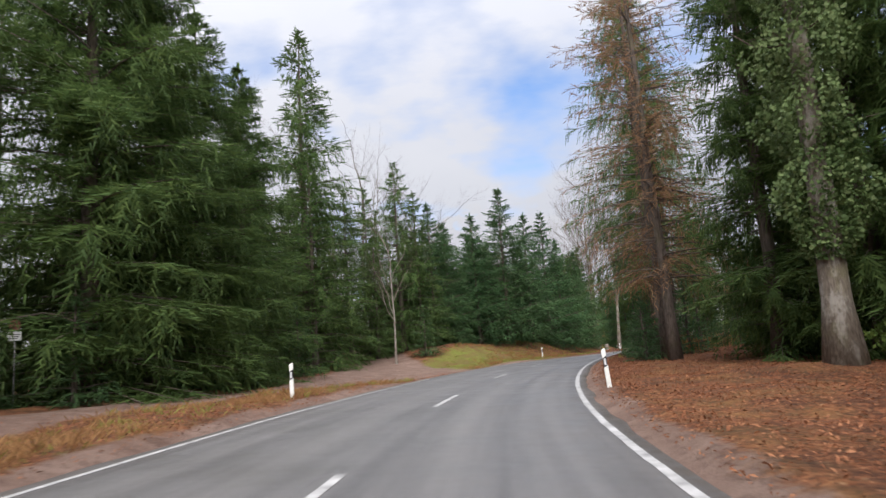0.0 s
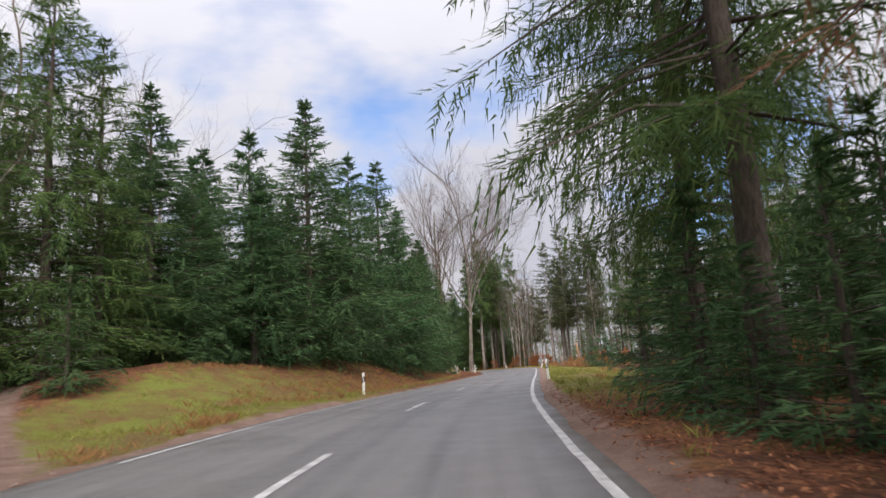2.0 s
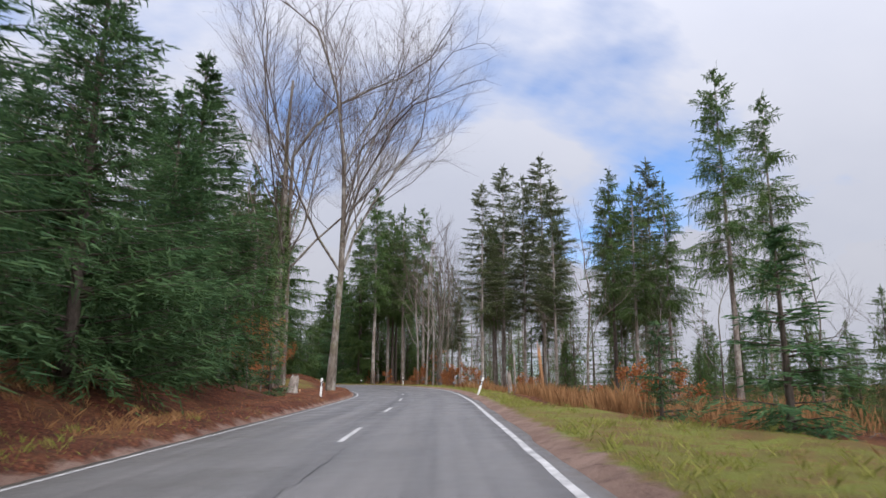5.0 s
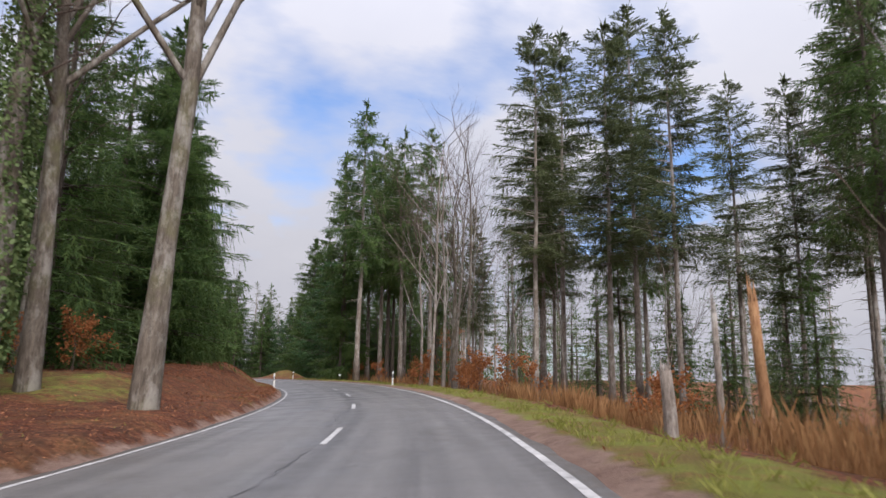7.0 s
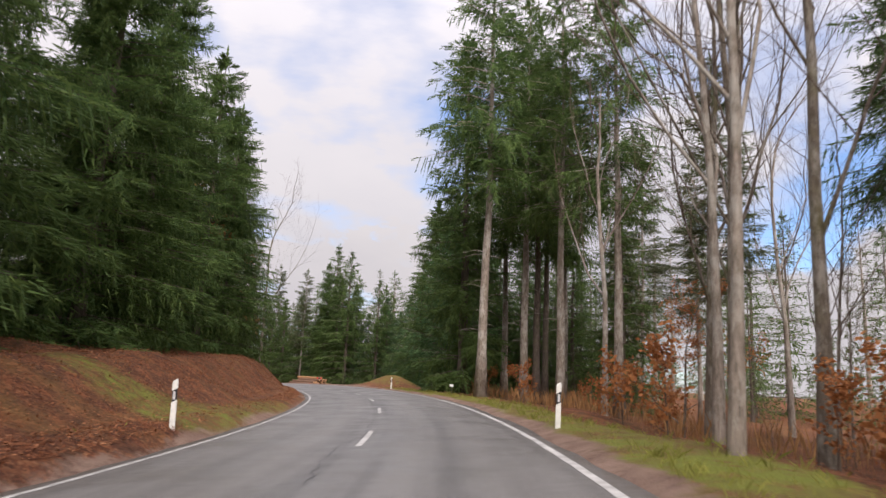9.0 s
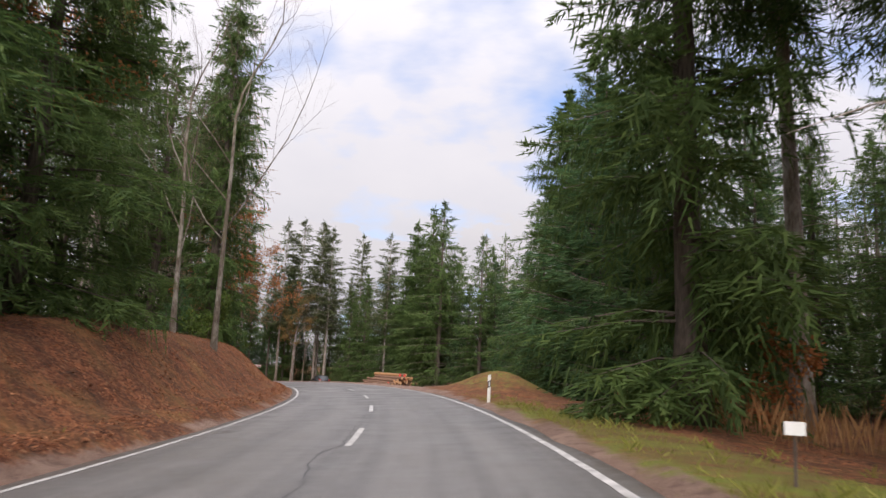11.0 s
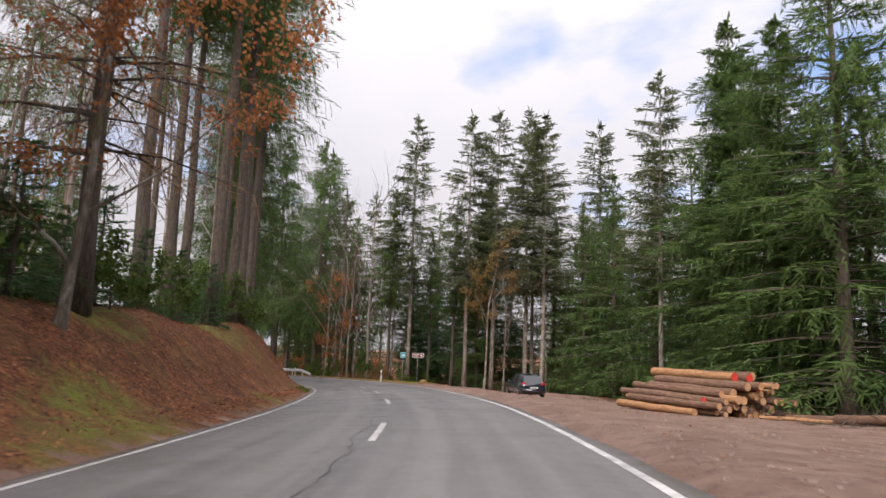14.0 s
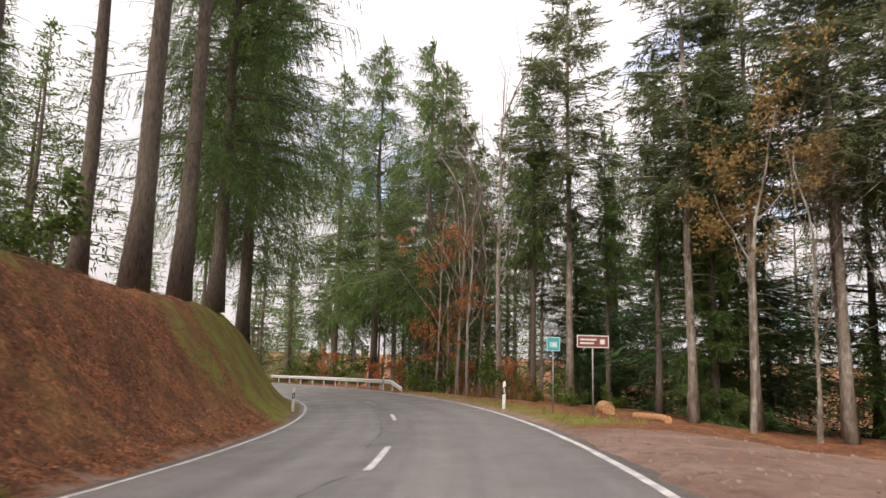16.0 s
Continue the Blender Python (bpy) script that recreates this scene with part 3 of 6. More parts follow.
dirt = ramp((np.abs(uu) - 3.25) / 0.5)
lay_uv = road_me.uv_layers.new(name="UVMap")
corner = np.zeros(len(road_me.loops), dtype=np.int32)
road_me.loops.foreach_get("vertex_index", corner)
lay_uv.data.foreach_set("uv", np.stack([uu[corner], SS.ravel()[corner]], 1).astype(np.float32).ravel())
colour_layer(road_me, "lane", np.stack([wheel, seam, dirt], 1))
road = tagged(new("road", road_me), "grey damp asphalt country road with white markings", "road", kind="structure")


def strip(name, s0, s1, u, width, step=0.5, worn=0.0):
    s = np.linspace(s0, s1, max(2, int((s1 - s0) / step) + 1))
    e = worn * value_noise(s * 2.1, s * 0 + float(u), 7)
    if u < -3:
        u = u - np.interp(s, [262, 274, 290, 320], [0, 0.12, 0.25, 0.3])
    a, b = road_point(s, u + width / 2 + e, 0.006), road_point(s, u - width / 2 + 0.6 * e, 0.006)
    n = len(s)
    return part(name, mesh_of(name, np.vstack([a, b]), [(n + i, n + i + 1, i + 1, i) for i in range(n - 1)], PAINT), road)


strip("edge_line", -60, 30.8, ROAD_HALF, 0.10, worn=0.012)
strip("edge_line", 44.3, ARC[-1] - 4, ROAD_HALF, 0.10, worn=0.02)
strip("edge_line", -60, ARC[-1] - 4, -ROAD_HALF, 0.125, worn=0.015)
for s0 in DASHES:
    strip("centre_dash", s0, s0 + 3.7, 0.0, 0.125, 0.6, 0.006)


def crack(s0, s1, u0, seed, width=0.028):
    """A thin wandering crack filled with tar."""
    s = np.arange(s0, s1, 0.12)
    u = u0 + 0.16 * value_noise(s / 2.3, s * 0 + seed, seed) + 0.05 * value_noise(s / 0.4, s * 0, seed + 1)
    w = width * (0.55 + 0.45 * value_noise(s / 0.7, s * 0, seed + 2)) * np.minimum(1, np.minimum(s - s0, s1 - s) / 0.6 + 0.1)
    a, b = road_point(s, u + w / 2, 0.005), road_point(s, u - w / 2, 0.005)
    n = len(s)
    part("crack", mesh_of("crack", np.vstack([a, b]), [(n + i, n + i + 1, i + 1, i) for i in range(n - 1)], TAR), road)


for i, (s0, s1, u0) in enumerate([(112, 134, 0.22), (138, 162, 0.25), (165, 178, 0.2), (186, 214, 0.24), (222, 243, 0.22), (248, 262, 0.3), (268, 292, 0.34), (295, 316, 0.42), (300, 309, -0.5), (319, 331, 0.3), (60, 74, 0.2), (86, 99, -0.2)]):
    crack(s0, s1, u0, 50 + 3 * i, 0.045 if s0 > 260 else 0.03)


# ---- trees ----
rng = np.random.default_rng(5)


def frond(mesh, base, way, length, width, droop, slot=0):
    """A flat spray of needles with a ragged edge, hanging along way."""
    side = np.cross(way, (0, 0, 1.0))
    side /= np.linalg.norm(side) + 1e-9
    tip = base + way * length + np.array([0, 0, -droop * length])
    m1 = base + way * length * 0.34 + np.array([0, 0, -droop * length * 0.18])
    m2 = base + way * length * 0.70 + np.array([0, 0, -droop * length * 0.55])
    j = rng.uniform(0.75, 1.25, 4)
    dz = np.array([0, 0, -0.35 * width])
    v = [base, m1 + side * width * j[0] - way * 0.12 * length + dz, m1 + side * width * 0.35, m2 + side * width * 0.7 * j[1] - way * 0.10 * length + dz, tip,
         m2 - side * width * 0.7 * j[2] - way * 0.10 * length + dz, m1 - side * width * 0.35, m1 - side * width * j[3] - way * 0.12 * length + dz]
    mesh.add(v, [(0, 1, 2), (2, 3, 4), (0, 2, 4, 6), (4, 5, 6), (6, 7, 0)], slot)


def sprays(mesh, pts, q, out, L, n, t, hang, size):
    """Needle-bearing twigs of one bough: side twigs in pairs with feathered needles, some hanging below it."""
    side = np.array([-out[1], out[0], 0.0])
    per = 9 if size < 1.2 else 6 if size < 2 else 3
    m = max(4, n // per)
    n = m * per
    u = np.clip(0.12 + 0.88 * (np.arange(m) + rng.uniform(0.0, 1.0, m)) / m, 0, 1.0)
    p = np.stack([np.interp(u, q, pts[:, c]) for c in range(3)], 1)
    low = rng.random(m) < hang
    sg = np.where(np.arange(m) % 2 == 0, -1.0, 1.0)
    reach = (0.12 + 0.34 * L * np.sin(np.clip(1.12 - 0.95 * u, 0, 1) * 1.57)) * rng.uniform(0.7, 1.2, m) + 0.08 * size
    ahead = rng.uniform(0.55, 0.95, m)
    way = out * ahead[:, None] + side * (sg * rng.uniform(0.45, 0.95, m))[:, None]
    way = np.where(low[:, None], 0.45 * way, way)
    way[:, 2] = np.where(low, rng.uniform(-1.3, -0.75, m), rng.uniform(-0.30, -0.02, m) + 0.45 * t)
    way /= np.linalg.norm(way, axis=1)[:, None]
    # feathered needles in pairs along each side twig, the last one at its tip
    i = np.repeat(np.arange(m), per)
    k = np.tile(np.arange(per), m)
    w = (k + 0.75 + rng.uniform(-0.25, 0.25, n)) / per
    base = p[i] + way[i] * (w * reach[i])[:, None]
    base[:, 2] -= 0.40 * (1 - t) * reach[i] * w * w
    cross = np.cross(way[i], np.where(low[i][:, None], out, np.array([0, 0, 1.0])))
    cross /= np.linalg.norm(cross, axis=1)[:, None] + 1e-9
    turn = np.where(k == per - 1, 0.1, np.where(k % 2 == 0, -1.0, 1.0) * rng.uniform(0.55, 0.95, n))
    d = way[i] + cross * turn[:, None] + rng.normal(0, 0.10, (n, 3))
    d[:, 2] -= 0.30 * (1 - t) * rng.random(n)
    d /= np.linalg.norm(d, axis=1)[:, None]
    length = np.clip(0.55 * reach[i] * (1.1 - 0.55 * w), 0.10, 0.16 + 0.24 * size) * rng.uniform(0.75, 1.25, n)
    normal = np.cross(way[i], cross)
    roll = rng.uniform(-1.0, 1.0, n)
    flat_ = np.cross(d, normal)
    flat_ /= np.linalg.norm(flat_, axis=1)[:, None] + 1e-9
    wide = flat_ * np.cos(roll)[:, None] + normal * np.sin(roll)[:, None]
    wide *= (0.008 + 0.017 * size ** 1.3) * rng.uniform(0.8, 1.3, n)[:, None]
    tri = np.stack([base - wide - d * 0.03, base + wide - d * 0.03, base + d * length[:, None]], 1).reshape(-1, 3)
    j = np.arange(n) * 3
    mesh.add(tri, np.stack([j, j + 1, j + 2], 1).tolist())


def conifer_meshes(height, crown_from, radius, whorls, per_whorl, fronds, needles, trunk_mat, lean=0.0, sparse=0.0, taper=0.8, flat_top=0.0, droop=0.35, stubs=0, size=1.0, hang=0.7, girth=0.011):
    """Trunk, crown and dead lower branches of one conifer."""
    r0 = girth * height + 0.05
    zs = np.linspace(0, height * 0.985, 12)
    wob = np.cumsum(rng.normal(0, 0.018 * height / 12, (12, 2)), axis=0)
    px_ = np.c_[wob[:, 0] + lean * zs, wob[:, 1], zs]
    rad = r0 * np.clip(1.0 - zs / height, 0.02, 1) ** 0.85
    rad[0] *= 1.45
    trunk = Mesh()
    trunk.tube(px_, rad, 9)

    def axis(z):
        return np.array([np.interp(z, zs, px_[:, 0]), np.interp(z, zs, px_[:, 1]), z])
    crown, wood = Mesh(), trunk
    z0 = crown_from * height
    for w in range(whorls):
        t = min(1.0, max(0.0, (w + rng.uniform(-0.3, 0.3)) / (whorls - 1)))
        z = z0 + (height * 0.97 - z0) * t
        if flat_top:
            shape = (1 - t) ** 0.42 * (0.55 + 0.45 * math.sin(min(1.0, t * 2.2 + 0.35) * 1.57))
        else:
            shape = (1 - t) ** taper * (0.75 + 0.25 * min(1, t * 6))
        for b in range(per_whorl):
            if rng.random() < sparse:
                continue
            a = rng.uniform(0, 2 * math.pi)
            L = max(0.25, radius * shape * rng.uniform(0.62, 1.18))
            out = np.array([math.cos(a), math.sin(a), 0])
            base = axis(z + rng.uniform(-0.25, 0.25) * height / whorls)
            rise = rng.uniform(0.05, 0.25) + 0.7 * t * t
            n = 6
            q = np.linspace(0, 1, n)
            drop = droop * (1 - 0.75 * t)
            pts = base + out * (q * L)[:, None] + np.array([0, 0, 1.0]) * ((rise * q - (drop + rise * 0.7) * q * q + 0.16 * q ** 4) * L)[:, None]
            wood.tube(pts[[0, 2, 5]], [0.012 * L + 0.008, 0.007 * L + 0.004, 0.004], 3, cap=False)
            sprays(crown, pts, q, out, L, max(4, int(fronds * (0.30 + 0.70 * L / radius))), t, hang, size)
    for i in range(5):
        a = rng.uniform(0, 6.28)
        frond(crown, axis(height * (0.93 + 0.012 * i)), np.array([math.cos(a) * 0.35, math.sin(a) * 0.35, 0.95]), 0.05 * height * 0.7, 0.10, 0.0)
    for i in range(stubs):
        z = rng.uniform(0.12 * height, z0 + 0.15 * height)
        a, L = rng.uniform(0, 6.28), rng.uniform(0.4, 1.5)
        p = axis(z)
        e = p + np.array([math.cos(a) * L, math.sin(a) * L, rng.uniform(-0.35, 0.1) * L])
        m_ = (p + e) / 2 + np.array([0, 0, 0.08 * L])
        wood.tube([p, m_, e], [0.022, 0.012, 0.004], 3, cap=False)
    return trunk.make("trunk", [trunk_mat], True), crown.make("crown", [needles])


def bare_meshes(height, spread, stems, levels, bark_mat, twig_mat, first=0.3, thick=0.016, kids=4, up=0.55, leaves=None, leaf_n=0, stem=0.64, limb_k=1.0, leaf_k=0.11, limbs=0):
    """A leafless broadleaf tree: stems that fork again and again into thin twigs."""
    limb, twig, leaf = Mesh(), Mesh(), Mesh()

    def grow(p, way, length, r, level):
        n = 5 if level < 2 else 3 if level < 4 else 2
        pts, d = [p], way / np.linalg.norm(way)
        for i in range(n - 1):
            d = d + rng.normal(0, 0.035 if level == 0 else 0.09 + 0.05 * level, 3) + np.array([0, 0, 0.06 * up])
            d /= np.linalg.norm(d)
            pts.append(pts[-1] + d * length / (n - 1))
        end = 0.5 if level < levels else 0.25
        rr = np.linspace(r, r * end, n)
        if level == 0:
            rr[0] *= 1.35
        (limb if level < 2 else twig).tube(pts, rr, 8 if level == 0 else 5 if level == 1 else 3, cap=False)
        if level >= levels:
            for _ in range(leaf_n):
                q = pts[rng.integers(1, n)]
                a = rng.normal(0, 1, 3)
                a /= np.linalg.norm(a)
                b = np.cross(a, rng.normal(0, 1, 3))
                b /= np.linalg.norm(b)
                c = q + rng.normal(0, 0.08, 3)
                leaf.add([c, c + (a * 0.45 + b * 0.32) * leaf_k, c + a * leaf_k, c + (a * 0.45 - b * 0.32) * leaf_k], [(0, 1, 2, 3)])
            return
        count = limbs if limbs and level == 0 else kids + int(rng.integers(0, 2)) + (1 if level >= 2 else 0)
        for c in range(count):
            t = (first + (1 - first) * (c + rng.random()) / count) if level == 0 else 0.25 + 0.75 * (c + rng.random()) / count
            i = min(n - 2, int(t * (n - 1)))
            f = t * (n - 1) - i
            q = pts[i] * (1 - f) + pts[i + 1] * f
            a = rng.uniform(0, 6.28)
            ax = np.array([math.cos(a), math.sin(a), 0])
            w2 = d * up + ax * spread * rng.uniform(0.6, 1.2) + np.array([0, 0, 0.35 * up])
            grow(q, w2, length * rng.uniform(0.42, 0.68) * (1.1 - 0.35 * t) * (limb_k if level == 0 else 1.0), r * (1 - 0.5 * t) * rng.uniform(0.36, 0.55), level + 1)
        grow(pts[-1], d + rng.normal(0, 0.15, 3), length * 0.5 * (limb_k if level == 0 else 1.0), r * 0.5, level + 1)

    for s_ in range(stems):
        a = rng.uniform(0, 6.28)
        o = 0.0 if stems == 1 else 0.08
        grow(np.array([math.cos(a) * o, math.sin(a) * o, -0.2]), np.array([math.cos(a) * 0.12 * (stems > 1), math.sin(a) * 0.12 * (stems > 1), 1.0]),
             height * rng.uniform(0.92, 1.08) * stem, height * thick * rng.uniform(0.8, 1.1), 0)
    if height < 4:
        limb.add(np.concatenate(twig.v), twig.f)
        out = [("stem", limb.make("stem", [bark_mat]))]
    else:
        out = [("trunk", limb.make("trunk", [bark_mat], True)), ("branchwork", twig.make("branchwork", [twig_mat]))]
    if leaf_n:
        out.append(("foliage", leaf.make("foliage", [leaves])))
    return out


KINDS = {}


def kind(key, name, parts_, label, category="tree"):
    KINDS[key] = (name, parts_, label, category)


def spruce_kind(key, label, name="spruce_tree", **kw):
    t, c = conifer_meshes(**kw)
    kind(key, name, [("trunk", t), ("crown", c)], label)


G = dict(needles=NEEDLES, trunk_mat=BARK)
DROOPY = "dark green spruce with drooping boughs down to the ground"
for i in range(3):
    spruce_kind(f"spruce{i}", DROOPY, height=18, crown_from=0.02, radius=4.2, whorls=28, per_whorl=7, fronds=140, taper=0.60, hang=0.35, size=1.19, **G)
for i in range(2):
    spruce_kind(f"near{i}", DROOPY, height=18, crown_from=0.02, radius=4.3, whorls=30, per_whorl=7, fronds=390, taper=0.60, hang=0.35, size=0.88, **G)
for i in range(2):
    spruce_kind(f"narrow{i}", DROOPY, height=18, crown_from=0.03, radius=2.7, whorls=30, per_whorl=6, fronds=260, taper=0.55, hang=0.45, size=0.9, **G)
for i in range(2):
    spruce_kind(f"farspruce{i}", DROOPY, height=18, crown_from=0.02, radius=4.2, whorls=22, per_whorl=6, fronds=27, taper=0.60, size=2.4, hang=0.3, **G)
for i in range(3):
    spruce_kind(f"young{i}", "young bluish-green spruce with dense foliage", height=14, crown_from=0.02, radius=4.3, whorls=33, per_whorl=7, fronds=185,
                needles=NEEDLES_YOUNG, trunk_mat=BARK, taper=0.78, droop=0.05, hang=0.15, size=1.1)
FLAT = "tall fir with a bare pale trunk and flat crown"
for i in range(3):
    spruce_kind(f"fir{i}", FLAT, "fir_tree", height=24, crown_from=0.36, radius=3.1, whorls=23, per_whorl=6, fronds=180,
                needles=NEEDLES_FIR, trunk_mat=BARK_PALE, sparse=0.05, flat_top=1, droop=0.12, stubs=46, hang=0.15, size=1.19, girth=0.0056)
for i in range(2):
    spruce_kind(f"farfir{i}", FLAT, "fir_tree", height=24, crown_from=0.38, radius=3.2, whorls=15, per_whorl=6, fronds=27,
                needles=NEEDLES_FIR, trunk_mat=BARK_PALE, sparse=0.1, flat_top=1, droop=0.12, stubs=8, hang=0.15, size=2.5)
for i in range(3):
    spruce_kind(f"tall{i}", "tall spruce with a bare lower trunk", height=26, crown_from=0.41, radius=3.5, whorls=23, per_whorl=6, fronds=190, taper=0.5,
                needles=NEEDLES, trunk_mat=BARK_PALE if i else BARK, sparse=0.12, droop=0.45, stubs=40, hang=0.45, size=1.19, girth=0.0075)
for i in range(2):
    spruce_kind(f"mast{i}", "tall spruce, its long dark trunk bare up to high", height=32, crown_from=0.55, radius=5.8, whorls=20, per_whorl=5, fronds=150, taper=0.5,
                needles=NEEDLES, trunk_mat=BARK, sparse=0.12, droop=0.5, stubs=70, hang=0.5, size=1.19, girth=0.0085)
for i in range(2):
    spruce_kind(f"weep{i}", "large dark spruce with long hanging boughs", height=28, crown_from=0.20, radius=6.0, whorls=28, per_whorl=6, fronds=300, taper=0.5,
                needles=NEEDLES, trunk_mat=BARK, sparse=0.1, droop=0.5, stubs=20, hang=0.6, size=1.0, girth=0.009)
for i in range(2):
    spruce_kind(f"brown{i}", "tall conifer with browned, thin foliage", height=22, crown_from=0.16, radius=4.2, whorls=26, per_whorl=5, fronds=120, taper=0.55,
                needles=NEEDLES_BROWN, trunk_mat=BARK, sparse=0.15, droop=0.4, stubs=30, hang=0.3, size=0.55, girth=0.0075)
spruce_kind("dead", "dead spruce, a thin bare trunk with short twigs", "dead_tree", height=23, crown_from=0.45, radius=0.9, whorls=26, per_whorl=3, fronds=3,
            needles=NEEDLES_BROWN, trunk_mat=BARK_PALE, sparse=0.25, droop=0.5, stubs=40, size=0.6, hang=0)
for i in range(2):
    spruce_kind(f"sapling{i}", "small bushy young spruce", "spruce_sapling", height=4.2, crown_from=0.02, radius=1.7, whorls=14, per_whorl=6, fronds=80,
                needles=NEEDLES_YOUNG, trunk_mat=BARK, droop=0.1, size=0.8, hang=0.15)
for i in range(3):
    kind(f"bare{i}", "bare_tree", bare_meshes(15, 0.6, 1, 4, BARK_BEECH, TWIG, 0.35, 0.0085, 4, 0.6), "leafless broadleaf tree with fine grey-brown twigs")
for i in range(2):
    kind(f"slim{i}", "bare_tree", bare_meshes(13, 0.38, 1, 3, BARK_PALE, TWIG, 0.4, 0.008, 5), "slim leafless tree with a pale trunk")
kind("beech0", "beech_tree", bare_meshes(30, 0.66, 1, 4, BARK_BEECH, TWIG, 0.45, 0.0078, 7, 0.72, stem=0.48, limb_k=1.35, limbs=11), "large leafless beech with a mossy trunk and fanned crown")
kind("beech1", "beech_tree", bare_meshes(30, 0.62, 1, 4, BARK_BEECH, TWIG, 0.45, 0.0092, 7, 0.72, stem=0.48, limb_k=1.35, limbs=11), "old leafless beech with a thick trunk")
kind("rust0", "beech_tree", bare_meshes(9, 0.6, 1, 4, BARK_BEECH, TWIG, 0.2, 0.010, 3, 0.4, LEAVES_RUST, 7), "young beech holding withered rust-brown leaves")
kind("oak0", "oak_tree", bare_meshes(9, 0.6, 1, 4, BARK_PALE, TWIG, 0.45, 0.010, 3, 0.4, LEAVES_OAK, 7), "slim oak holding withered yellow-brown leaves")
kind("rust1", "beech_sapling", bare_meshes(2.6, 0.7, 1, 3, TWIG, TWIG, 0.08, 0.010, 3, 0.4, LEAVES_RUST, 6, stem=0.5, limb_k=1.3, leaf_k=0.13), "beech sapling with withered orange leaves", "shrub")
kind("bush0", "bush", bare_meshes(2.4, 0.75, 1, 3, TWIG, TWIG, 0.05, 0.009, 3, 0.4, LEAVES_SHRUB, 8, stem=0.4, limb_k=1.6, leaf_k=0.14), "bushy green undergrowth with small leaves", "shrub")
kind("bush1", "bush", bare_meshes(2.6, 0.55, 1, 3, TWIG, TWIG, 0.05, 0.009, 4, 0.6, stem=0.4, limb_k=1.7), "leafless brown bush of thin stems", "shrub")

FIRST = {}
PLACED = []
lay = np.random.default_rng(11)


def plant(key, x, y, height=None, turn=None, lean=(0, 0), sink=0.1, group="", label="", z=None):
    """Sets one tree of a kind on the ground, as high as given."""
    name, parts_, text, category = KINDS[key]
    zs = max(v.co.z for _, me in parts_ for v in me.vertices) if key not in FIRST else FIRST[key][1]
    sc = 1.0 if height is None else height / zs
    turn = lay.uniform(0, 360) if turn is None else turn
    z = float(ground_z(x, y)[0]) if z is None else z
    m = pose(x, y, z - sink, lean[0], lean[1], turn) @ Matrix.Diagonal((sc, sc, sc, 1))
    if key not in FIRST:
        ob = thing(name, m, label or text, category, group)
        for pn, me in parts_:
            part(pn, me, ob)
        FIRST[key] = (ob, zs)
    else:
        ob = copy_thing(FIRST[key][0], m @ Matrix.Diagonal((*(1 / c for c in FIRST[key][0].scale), 1)))
        tagged(ob, label or text, category, group)
    PLACED.append((x, y))
    return ob


